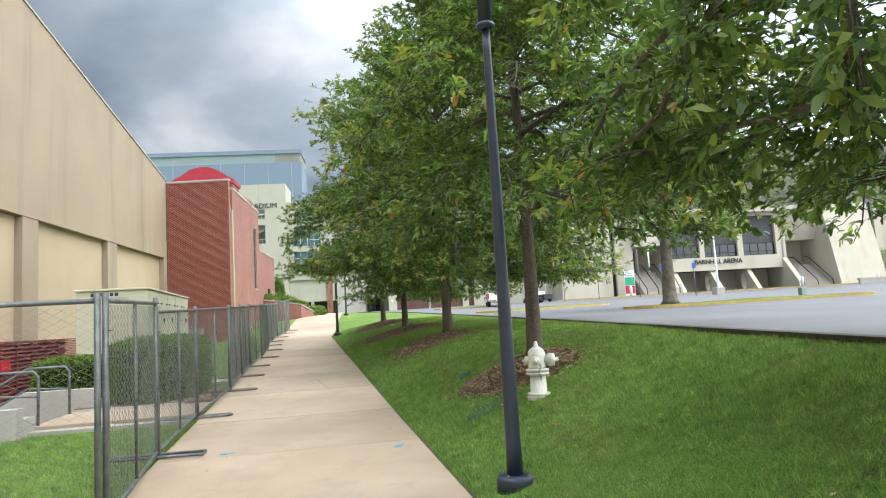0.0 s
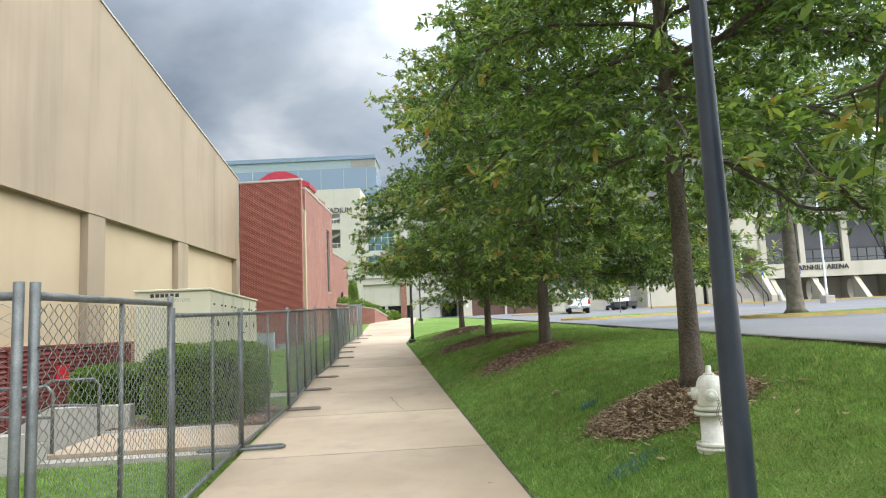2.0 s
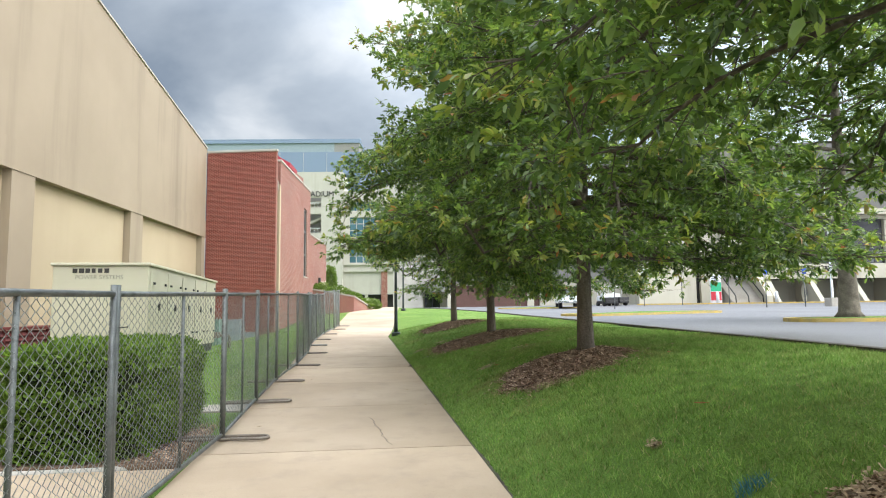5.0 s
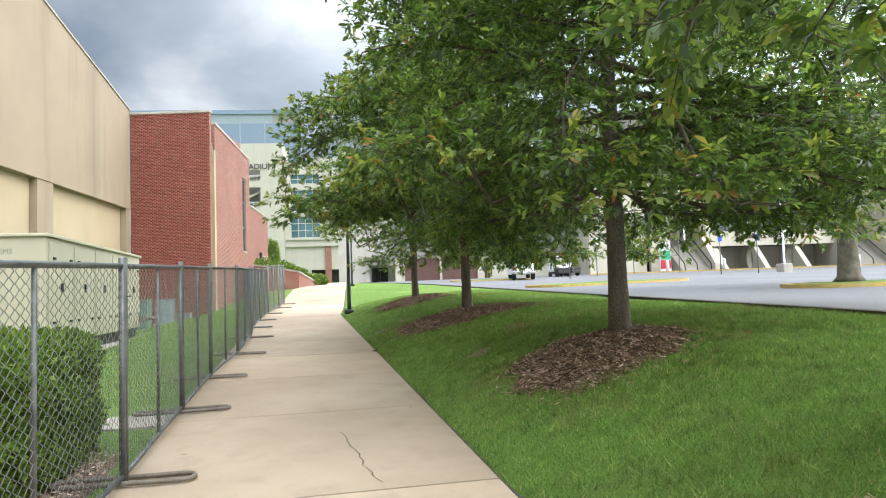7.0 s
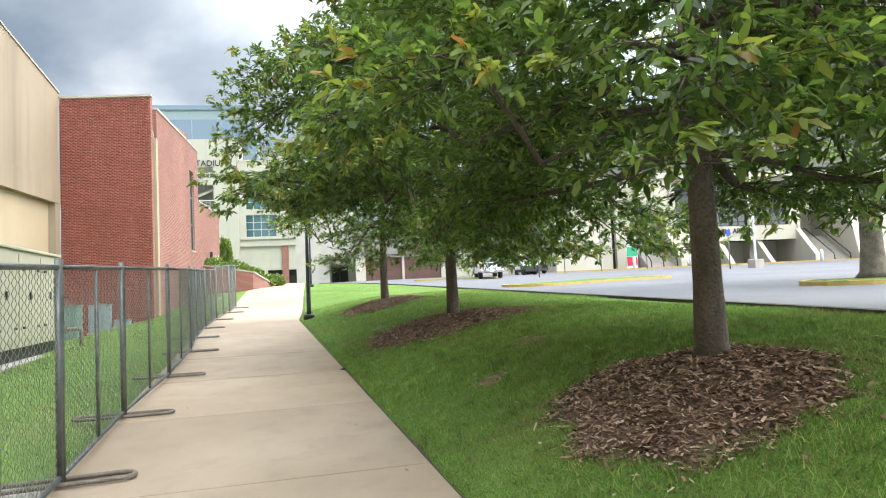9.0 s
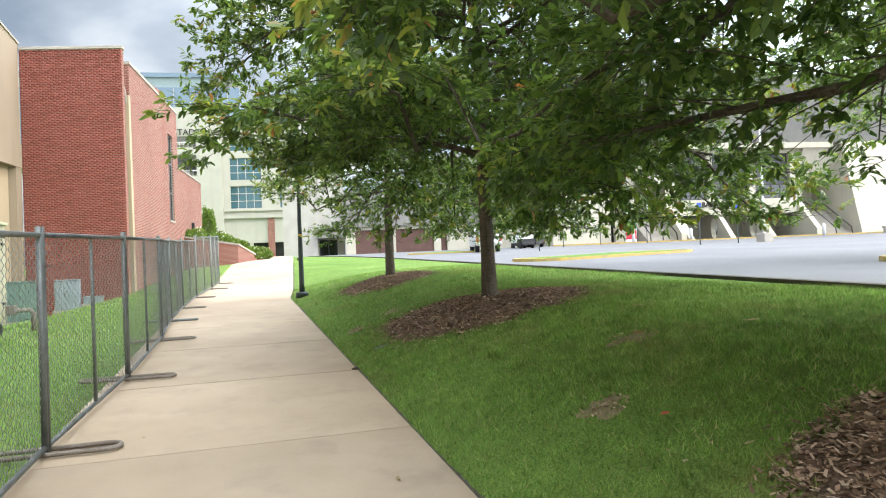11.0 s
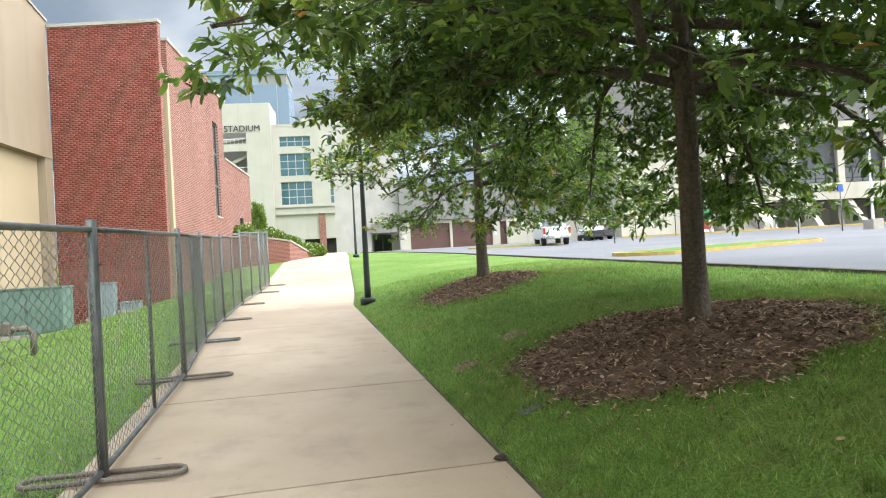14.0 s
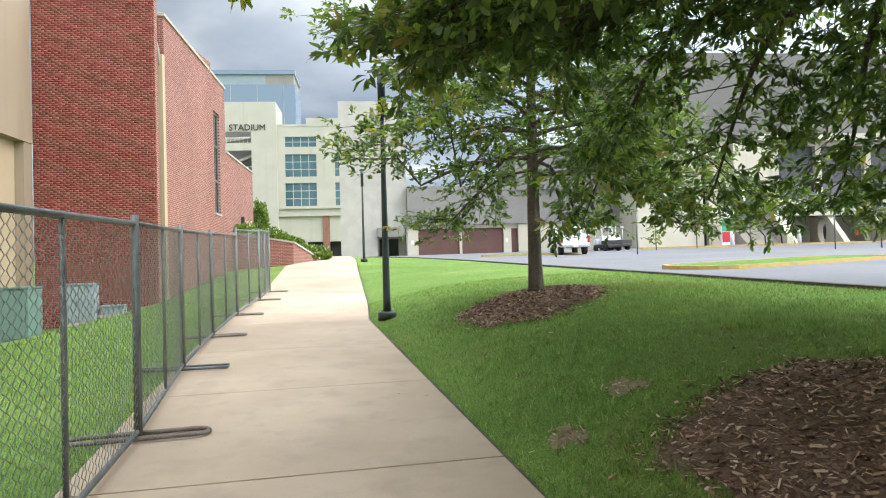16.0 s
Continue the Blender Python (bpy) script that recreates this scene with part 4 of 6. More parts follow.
    wall = thing("garden_wall", frame_at(50.3, 73.6), "low white terrace wall before the arena", "wall", kind="structure")
    part("coping", boxes((13.6, -6.0, 3.3, 40, -5.6, 3.46)), WHITE_CONCRETE, wall)
    part("wall", boxes((13.7, -5.95, 2.0, 40, -5.65, 3.3)), WHITE_CONCRETE, wall)
    kerb = thing("arena_kerb", Matrix(), "long yellow painted kerb before the arena", "kerb", kind="structure")
    for k in range(20):
        u = -22 + 2.2 * k
        a = Vector((50.3 + u * math.cos(radians(6.3)), 73.6 - u * math.sin(radians(6.3)) - 4.6))
        o = part("kerb_stone", boxes((0, -0.09, -0.15, 2.19, 0.09, 0.14), bevel=0.02), YELLOW, kerb)
        o.matrix_basis = pose(a.x, a.y, float(lot_z(a.x, a.y)), 0, 0, SKEW)
    walk_a = part("apron", boxes((-30, -4.4, 2.35, 40, 6, 2.72)), PALE_CONCRETE)
    walk_a.matrix_basis = frame_at(50.3, 73.6)
    tagged(walk_a, "pale concrete forecourt along the arena", "forecourt", kind="structure")


build_tall_wall()
build_brick_tower()
build_brick_wing()
build_red_dome()
build_stadium()
build_garage()
build_arena()


# ---- trees ----
def grow_tree(name, x, y, height, reach, seed, label, leaves_per=13, limbs=60, trunk_r=0.118, leaf=0.108, left=-0.3, clear=1.75, bark=None, lean=(0, 0), base=None, lop=0.13, low=1.05, under=1.0, ahead=0.0, rise=1.0, gap=-0.33, fine=True):
    """A tapered trunk, arching limbs with flat sprays of twigs, and leaves in rosettes, lighter on the young tips."""
    rng = np.random.default_rng(seed)
    z0 = float(land_z(x, y)) if base is None else base
    root = thing(name, pose(x, y, z0 - 0.05), label, "tree", "row of young oaks")
    bm = bmesh.new()
    pts, rad = [], []
    for k in range(15):
        h = height * 0.93 * k / 14
        wob = 0.05 * math.sin(h * 1.3 + seed)
        pts.append((lean[0] * h + wob * 0.6, lean[1] * h + wob, h))
        rad.append(trunk_r * (1 - 0.93 * (k / 14) ** 0.85) + 0.012)
    pts.insert(1, (pts[0][0], pts[0][1], 0.14))
    rad[0] *= 1.5
    rad.insert(1, rad[1] * 1.18)
    tube(bm, pts, rad, 14)
    part("trunk", bm, bark or BARK, root)
    ph = np.array([p[2] for p in pts])
    px, py = np.array([p[0] for p in pts]), np.array([p[1] for p in pts])
    bm = bmesh.new()
    twigs = []  # foot, direction, length, young tip or not
    golden = 2.39996
    for i in range(limbs):
        f = (i + rng.uniform(0, 0.8)) / limbs
        h = clear + (height * 0.9 - clear) * f ** 1.12
        shape = (0.80 + 0.2 * min(1, f / 0.12)) * (1 - 0.70 * max(0, f - 0.12) ** 1.12 / 0.88 ** 1.12)
        az = i * golden + rng.uniform(-0.35, 0.35)
        ln = reach * shape * rng.uniform(0.80, 1.16) * (1 + lop * math.cos(az) + ahead * math.sin(az))
        up = np.interp(f, [0, 0.2, 0.5, 1.0], [0.22 * rise, 0.38 * rise, 0.60, 1.05]) + rng.uniform(-0.2, 0.22)
        p = np.array([np.interp(h, ph, px), np.interp(h, ph, py), h])
        d = np.array([math.cos(az) * math.cos(up), math.sin(az) * math.cos(up), math.sin(up)])
        n = 9
        limb = [p.copy()]
        for k in range(n):
            d = d + rng.normal(0, 0.10, 3) + np.array([0, 0, -0.15 + 0.10 * f])
            d /= np.linalg.norm(d)
            p = p + d * ln / n
            if x + p[0] < 1.7:
                p[2] = max(p[2], float(path_z(y + p[1])) + 2.95 + 0.25 * math.sin(i) - z0)
            p[0] = max(p[0], left + 0.25 - x)
            p[2] = max(p[2], low + 0.22 + 0.2 * math.sin(2.3 * i))
            limb.append(p.copy())
        r0 = (0.010 + 0.0095 * ln * (1 - 0.5 * f)) * rng.uniform(0.6, 1.15)
        tube(bm, limb, list(np.linspace(r0, 0.006, n + 1)), 6)
        limb = np.array(limb)
        nb = max(7, int(ln * 7.6))
        for j in range(nb):
            s0 = 0.08 if f > 0.3 else 0.12
            s = s0 + (1 - s0) * (j + rng.random()) / nb
            q = np.array([np.interp(s * n, np.arange(n + 1), limb[:, c]) for c in range(3)])
            k = min(n - 1, int(s * n))
            ax = limb[k + 1] - limb[k]
            ax /= np.linalg.norm(ax)
            side = np.cross(ax, (0, 0, 1.0)) * (1 if j % 2 else -1)
            bd = ax * rng.uniform(0.5, 1.0) + side * rng.uniform(0.4, 1.0) + np.array([0, 0, rng.uniform(-0.28, 0.42)])
            bd /= np.linalg.norm(bd)
            bl = (0.32 + 0.32 * ln * (1 - 0.74 * s)) * rng.uniform(0.6, 1.2)
            tip = q + bd * bl + np.array([0, 0, -0.10 * bl])
            tip[2] = max(tip[2], low + 0.03 + under * max(0.0, 1 - math.hypot(tip[0], tip[1]) / 2.6))
            if x + tip[0] < left or (x + tip[0] < 1.7 and z0 + tip[2] < float(path_z(y + tip[1])) + 2.5):
                continue
            tube(bm, [q, q + bd * bl * 0.5, tip], [0.007, 0.0045, 0.002], 3)
            nt = max(4, int(bl * 9.5))
            for t in range(nt):
                u = (t + 0.6) / nt
                foot = q + (tip - q) * u
                if noise.noise(Vector(foot) * 1.5 + Vector((seed, 0, 0))) < gap:
                    continue
                td = bd * rng.uniform(0.3, 1.0) + rng.normal(0, 0.5, 3) * np.array([1, 1, 0.55]) + np.array([0, 0, 0.06])
                td /= np.linalg.norm(td)
                twigs.append((foot, td, rng.uniform(0.12, 0.28), s > 0.7 and u > 0.5 and rng.random() < 0.38))
    part("branchwork", bm, bark or BARK, root)
    # boughs over the walk are lifted clear of heads
    twigs = [a for a in twigs if a[0][2] > low + under * max(0.0, 1 - math.hypot(a[0][0], a[0][1]) / 2.6) + 0.35 * rng.random() ** 2 and x + a[0][0] > left and not (x + a[0][0] < 1.7 and z0 + a[0][2] < float(path_z(y + a[0][1])) + 2.5)]
    for name_l, young, mat in (("crown", False, LEAF), ("new_growth", True, YOUNG_LEAF)):
        own = [a for a in twigs if bool(a[3]) == young]
        T = len(own)
        if not T:
            continue
        B, Dv, Lt = np.array([a[0] for a in own]), np.array([a[1] for a in own]), np.array([a[2] for a in own])
        rep = np.repeat(np.arange(T), leaves_per)
        N = len(rep)
        u = np.tile(0.22 + 0.78 * np.sqrt((np.arange(leaves_per) + 0.5) / leaves_per), T)
        pos = B[rep] + Dv[rep] * (Lt[rep] * u)[:, None] + rng.normal(0, 0.012, (N, 3))
        dr = Dv[rep] * 0.75 + rng.normal(0, 0.6, (N, 3)) * np.array([1, 1, 0.6])
        dr[:, 2] -= 0.10
        dr /= np.linalg.norm(dr, axis=1)[:, None]
        sd = np.cross(dr, np.tile(np.array([0, 0, 1.0]), (N, 1)) + rng.normal(0, 0.42, (N, 3)))
        sd /= np.linalg.norm(sd, axis=1)[:, None] + 1e-9
        nm = np.cross(sd, dr)
        L = leaf * rng.uniform(0.55, 1.2, N)[:, None] * (1.12 if young else 1.0)
        W = L * rng.uniform(0.155, 0.22, (N, 1))
        dip = 0.12 * L
        if fine:
            v = np.stack([pos, pos + dr * L * 0.45 + sd * W * 0.85 + nm * dip, pos + dr * L * 0.86 + sd * W * 0.68, pos + dr * L - sd * W * 0.25 - nm * dip * 0.4, pos + dr * L * 0.5 - sd * W + nm * dip], 1)
            quads = np.arange(N * 5).reshape(-1, 5)
        else:
            v = np.stack([pos, pos + dr * L * 0.6 + sd * W * 1.1 + nm * dip, pos + dr * L, pos + dr * L * 0.6 - sd * W * 1.1 + nm * dip], 1)
            quads = np.arange(N * 4).reshape(-1, 4)
        fast_mesh(name_l, v.reshape(-1, 3), quads, mat, root, sides=5 if fine else 4)


OAK = "young oak with dense dark green leaves over a mulch ring"
grow_tree("oak_tree", 3.1, 2.0, 9.0, 3.7, 11, OAK, clear=1.9, low=1.5, lop=0.1, ahead=0.15, left=1.75, limbs=72, leaves_per=9, rise=0.4, under=0.2, gap=-0.5)
grow_tree("oak_tree", 3.15, 8.97, 9.4, 3.6, 12, OAK, lean=(-0.006, 0.0), clear=2.4, low=1.6, trunk_r=0.098, lop=0.15, limbs=68, ahead=0.1, left=0.3, under=0.7)
grow_tree("oak_tree", 3.35, 15.52, 9.4, 4.2, 23, OAK, clear=1.6, low=1.15, trunk_r=0.105, lop=0.2, limbs=84, ahead=0.1, under=0.4, left=0.35, rise=0.5, gap=-0.55, leaves_per=12)
grow_tree("oak_tree", 3.37, 22.55, 9.2, 4.6, 14, OAK, trunk_r=0.098, clear=2.0, lop=-0.06, under=0.4, limbs=82, leaves_per=13, leaf=0.112, low=1.0, left=-0.6, gap=-0.40, rise=0.7)
grow_tree("oak_tree", 3.49, 29.5, 8.2, 3.9, 35, OAK, trunk_r=0.10, clear=1.8, low=0.9, fine=False, under=0.6, left=-0.6, leaves_per=9)
grow_tree("lot_tree", 13.7, 23.3, 11.5, 5.2, 16, "mature tree with mottled brown trunk on a kerbed island", leaves_per=6, limbs=40, left=5, low=3.3, trunk_r=0.25, leaf=0.15, clear=4.2, bark=PALE_BARK, base=float(lot_z(13.7, 23.3)) + 0.15, fine=False)


def mulch_bed(cx, cy, rx, ry, turn, seed, chips=None):
    rng = np.random.default_rng(seed)
    n, rings = 64, 8
    verts = [(cx, cy, float(land_z(cx, cy)) + 0.05)]
    wob = 1 + 0.07 * np.sin(np.arange(n) * 2 * np.pi / n * 3 + seed) + 0.05 * np.sin(np.arange(n) * 2 * np.pi / n * 7 + seed * 2) + rng.normal(0, 0.045, n)
    ca, sa = math.cos(radians(turn)), math.sin(radians(turn))
    for r in range(1, rings + 1):
        f = r / rings
        for k in range(n):
            a = 2 * math.pi * k / n
            lx, ly = rx * f * wob[k] * math.cos(a), ry * f * wob[k] * math.sin(a)
            x, y = cx + lx * ca - ly * sa, cy + lx * sa + ly * ca
            x = max(x, 1.5)
            verts.append((x, y, float(land_z(x, y)) + 0.045 * (1 - f ** 4) - (0.02 if r == rings else 0)))
    tris = []
    for k in range(n):
        j = (k + 1) % n
        tris.append((0, 1 + k, 1 + j))
        for r in range(rings - 1):
            a, b, c, d = 1 + r * n + k, 1 + r * n + j, 1 + (r + 1) * n + j, 1 + (r + 1) * n + k
            tris += [(a, d, c), (a, c, b)]
    root = thing("mulch_ring", Matrix(), "brown shredded bark mulch ring at a tree's foot", "mulch", "mulch rings")
    fast_mesh("bed", verts, tris, MULCH, root, tris=True)
    N = 11000
    a, f = rng.uniform(0, 2 * np.pi, N), np.sqrt(rng.uniform(0, 1.0, N)) * (1 + 0.10 * rng.normal(0, 1, N) ** 2 * (rng.random(N) < 0.3))
    w = np.interp(a, np.arange(n) * 2 * np.pi / n, wob)
    lx, ly = rx * f * w * np.cos(a), ry * f * w * np.sin(a)
    x, y = np.maximum(cx + lx * ca - ly * sa, 1.5), cy + lx * sa + ly * ca
    z = land_z(x, y) + 0.045 * (1 - np.minimum(f, 1) ** 4) + rng.uniform(0.0, 0.02, N)
    t = rng.uniform(0, np.pi, N)
    d = np.stack([np.cos(t), np.sin(t), rng.normal(0, 0.3, N)], 1) * rng.uniform(0.010, 0.036, N)[:, None]
    s = np.stack([-np.sin(t), np.cos(t), rng.normal(0, 0.4, N)], 1) * rng.uniform(0.003, 0.009, N)[:, None]
    p = np.stack([x, y, z], 1)
    v = np.stack([p - d - s, p + d - s, p + d * 0.9 + s, p - d * 0.8 + s], 1).reshape(-1, 3)
    o = fast_mesh("chip_layer", v, np.arange(N * 4).reshape(-1, 4), chips or CHIPS, root)
    o["kind"] = "stuff"


def soil_edge():
    """The bare seam of soil where the lawn has shrunk from the walk."""
    rng = np.random.default_rng(77)
    ys = np.arange(-4.0, 50.0, 0.06)
    xr = right_edge(ys)
    wide = 0.026 + 0.016 * np.sin(ys * 2.1) * np.sin(ys * 0.63) + rng.uniform(0, 0.016, len(ys))
    za = path_z(ys) - 0.012
    zb = land_z(xr + wide, ys) + 0.006
    top = np.maximum(zb, path_z(ys) + 0.003)
    v = np.stack([np.stack([xr + 0.001, ys, za], 1), np.stack([xr + wide * 0.5, ys, top], 1), np.stack([xr + wide, ys, zb - 0.012], 1)], 1).reshape(-1, 3)
    i = np.arange(len(ys) - 1) * 3
    q = np.concatenate([np.stack([i, i + 1, i + 4, i + 3], 1), np.stack([i + 1, i + 2, i + 5, i + 4], 1)], 0)
    ob = fast_mesh("soil_edge", v, q, DARK_EDGE)
    tagged(ob, "dark bare soil seam between concrete walk and lawn", "soil", kind="structure")


soil_edge()
BEDS = [(2.83, 8.88, 0.82, 0.52, -27, 1, DRY_CHIPS), (2.86, 15.17, 0.88, 1.12, 0, 2), (3.3, 22.62, 1.48, 1.58, 30, 3), (3.45, 29.4, 1.0, 1.55, -42, 4), (3.1, 2.0, 1.0, 1.0, 0, 5)]
for b in BEDS:
    mulch_bed(*b)


PATCHES = [(2.44, 24.76, 0.16, 0.17), (1.75, 24.3, 0.12, 0.18), (3.23, 18.71, 0.2, 0.16), (2.27, 17.58, 0.13, 0.16), (2.35, 11.19, 0.05, 0.07)]


def bare_patch(cx, cy, rx, ry, seed):
    """A worn spot: thin soil with an uneven rim and a scatter of bark crumbs."""
    rng = np.random.default_rng(seed)
    n = 40
    a = np.arange(n) * 2 * np.pi / n
    wob = 1 + 0.22 * np.sin(3 * a + seed) + 0.16 * np.sin(5 * a + 2 * seed) + rng.normal(0, 0.08, n)
    rings = [[(cx, cy)] * n] + [[(cx + rx * f * w * math.cos(t), cy + ry * f * w * math.sin(t)) for t, w in zip(a, wob)] for f in (0.5, 1.0)]
    verts = [(x, y, float(land_z(x, y)) + z) for ring, z in zip(rings, (0.014, 0.012, 0.004)) for x, y in ring]
    quads = [(r * n + k, (r + 1) * n + k, (r + 1) * n + (k + 1) % n, r * n + (k + 1) % n) for r in range(2) for k in range(n)]
    root = thing("bare_patch", Matrix(), "worn bare soil patch in the lawn", "soil", "bare patches in the lawn")
    fast_mesh("soil", verts, quads, DRY_SOIL, root)
    N = 70
    t, f = rng.uniform(0, 2 * np.pi, N), np.sqrt(rng.uniform(0, 1.5, N))
    x, y = cx + rx * f * np.cos(t), cy + ry * f * np.sin(t)
    p = np.stack([x, y, land_z(x, y) + 0.022], 1)
    t = rng.uniform(0, np.pi, N)
    d = np.stack([np.cos(t), np.sin(t), rng.normal(0, 0.3, N)], 1) * rng.uniform(0.008, 0.026, N)[:, None]
    s = np.stack([-np.sin(t), np.cos(t), rng.normal(0, 0.4, N)], 1) * rng.uniform(0.003, 0.007, N)[:, None]
    o = fast_mesh("chip_layer", np.stack([p - d - s, p + d - s, p + d + s, p - d + s], 1).reshape(-1, 3), np.arange(N * 4).reshape(-1, 4), DRY_CHIPS, root)
    o["kind"] = "stuff"


for k, b in enumerate(PATCHES):
    bare_patch(*b, 60 + k)


def in_bed(x, y):
    hit = np.zeros(len(x), dtype=bool)
    for cx, cy, rx, ry, turn, s, *_mat in BEDS:
        ca, sa = math.cos(radians(turn)), math.sin(radians(turn))
        dx, dy = x - cx, y - cy
        u, v = dx * ca + dy * sa, -dx * sa + dy * ca
        hit |= (u / rx) ** 2 + (v / ry) ** 2 < 0.84 + 0.2 * np.sin(9 * x + 5 * y) * np.sin(7 * y - 4 * x)
    rng = np.random.default_rng(5)
    for cx, cy, rx, ry in PATCHES:
        hit |= (((x - cx) / rx) ** 2 + ((y - cy) / ry) ** 2 < 0.9) & (rng.random(len(x)) < 0.45)
    return hit


def grass_field(name, count, x0, x1, y0, y1, keep, seed, h=0.05, mat=None, label="short mown green grass blades"):
    rng = np.random.default_rng(seed)
    x, y = rng.uniform(x0, x1, count), rng.uniform(y0, y1, count)
    k = keep(x, y)
    x, y = x[k], y[k]
    z = land_z(x, y) - 0.004
    n = len(x)
    t = rng.uniform(0, 2 * np.pi, n)
    hh = h * rng.uniform(0.5, 1.25, n) * (1 + 0.35 * np.sin(x * 2.1 + y * 1.3) * np.sin(y * 1.7))
    w = rng.uniform(0.0025, 0.005, n)
    lean_x, lean_y = rng.normal(0, 0.6, n) * hh, rng.normal(0, 0.6, n) * hh
    a = np.stack([x - w * np.cos(t), y - w * np.sin(t), z], 1)
    b = np.stack([x + w * np.cos(t), y + w * np.sin(t), z], 1)
    c = np.stack([x + lean_x, y + lean_y, z + hh], 1)
    v = np.stack([a, b, c], 1).reshape(-1, 3)
    o = fast_mesh(name, v, np.arange(n * 3).reshape(-1, 3), mat or BLADE, None, tris=True)
    tagged(o, label, "grass", kind="stuff")


grass_field("grass", 300000, 1.3, 6.5, 2.5, 24, lambda x, y: (x > right_edge(y) + 0.022) & (x < lot_edge(y) - 0.05) & ~in_bed(x, y), 3)
grass_field("grass", 90000, 1.3, 8.5, 24, 36, lambda x, y: (x > right_edge(y) + 0.022) & (x < lot_edge(y) - 0.05) & ~in_bed(x, y), 4)
grass_field("grass", 60000, -4.1, -1.5, 3.5, 10.9, lambda x, y: (x < left_edge(y)) & (y < 11.0 - 0.12 * (x + 1.7)), 5)
grass_field("grass", 80000, -5.2, -1.3, 17.6, 40, lambda x, y: (x < left_edge(y)) & ((x > -4.3) | (y > 30.5)), 6)


for x, y, rx, ry in ((2.14, 8.15, 0.28, 0.09), (2.4, 9.96, 0.12, 0.06)):
    grass_field("painted_grass", 450, x - rx, x + rx, y - 2 * ry, y + 2 * ry, lambda a, b: ((a - x) / rx) ** 2 + ((b - y - 0.25 * (a - x)) / ry) ** 2 < 1, 21, 0.052, TEAL_MARK, "grass blades sprayed with blue utility paint")
for k, (x, y, r) in enumerate(((4.05, 25.6, 0.16), (2.37, 19.74, 0.10), (2.33, 19.16, 0.08))):
    grass_field("weed_tuft", 110, x - r, x + r, y - r, y + r, lambda a, b: (a - x) ** 2 + (b - y) ** 2 < r * r, 31 + k, 0.13, None, "taller pale weed tuft standing in the lawn")


# ---- fence ----
FENCE = thing("chain_link_fence", pose(-1.6, 5.87, float(path_z(5.87))), "temporary galvanised chain-link fence on bent tube feet", "fence")
FENCE.matrix_basis = Matrix()


def fence_panel(a, b, seed, H=1.80):
    """One temporary chain-link panel between two ground points: frame, middle bar and woven wire."""
    (ax, ay), (bx, by) = a, b
    za, zb = float(path_z(ay)), float(path_z(by))
    ln = math.hypot(bx - ax, by - ay)
    turn = math.atan2(by - ay, bx - ax)
    rise = (zb - za) / ln
    low = 0.07

    def P(u, h):
        return Vector((u, 0.0, h + rise * u))
    bm = tube(bmesh.new(), [P(0.03, H - 0.02), P(ln - 0.03, H - 0.02)], 0.021, 8)
    root = part("fence_panel", bm, STEEL, FENCE)
    root.matrix_basis = pose(ax, ay, za, 0, 0, math.degrees(turn))
    part("bottom_rail", tube(bmesh.new(), [P(0.03, low), P(ln - 0.03, low)], 0.021, 8), STEEL, root)
    post = mesh_of("post", tube(bmesh.new(), [(0, 0, 0.02), (0, 0, H + 0.045)], 0.026, 8), STEEL)
    for u in (0.03, ln - 0.03):
        share("post", post, root, Matrix.Translation(P(u, 0)))
    part("middle_bar", tube(bmesh.new(), [P(ln / 2, low), P(ln / 2, H - 0.02)], 0.017, 8), STEEL, root)
    rng = np.random.default_rng(seed)
    pitch, half = 0.062, 0.031
    nw = int((ln - 0.06) / pitch)
    nz = int((H - low - 0.03) / 0.034)
    verts, quads = [], []
    zs = low + 0.01 + np.arange(nz + 1) * 0.034
    r = 0.0022
    for w in range(nw):
        u0 = 0.045 + pitch * (w + 0.5)
        wave = 0.005 * np.sin(zs * 5 + w * 0.35 + seed) + rng.normal(0, 0.0010, nz + 1)
        u = np.clip(u0 + half * np.where((np.arange(nz + 1) + w) % 2 == 0, 1, -1) + wave, 0.03, ln - 0.03)
        yy = np.where((np.arange(nz + 1) + w) % 2 == 0, 0.003, -0.003) + 0.01 * np.sin(zs * 2.1 + u0 * 1.5 + seed)
        for k in range(nz + 1):
            zz = zs[k] + rise * u[k]
            verts += [(u[k] - r, yy[k] - r, zz), (u[k] + r, yy[k] - r, zz), (u[k], yy[k] + r * 1.2, zz)]
        o = w * (nz + 1) * 3
        for k in range(nz):
            p = o + 3 * k
            quads += [(p, p + 1, p + 4, p + 3), (p + 1, p + 2, p + 5, p + 4), (p + 2, p, p + 3, p + 5)]
    fast_mesh("chain_link", verts, quads, WIRE, root)
    part("tie_wire", tube(bmesh.new(), [P(0.0, H - 0.26) + Vector((0, -0.03, 0)), P(0.16, H - 0.262) + Vector((0, -0.03, 0))], 0.004, 5), BLACK, root, "black tie wire")
    return root


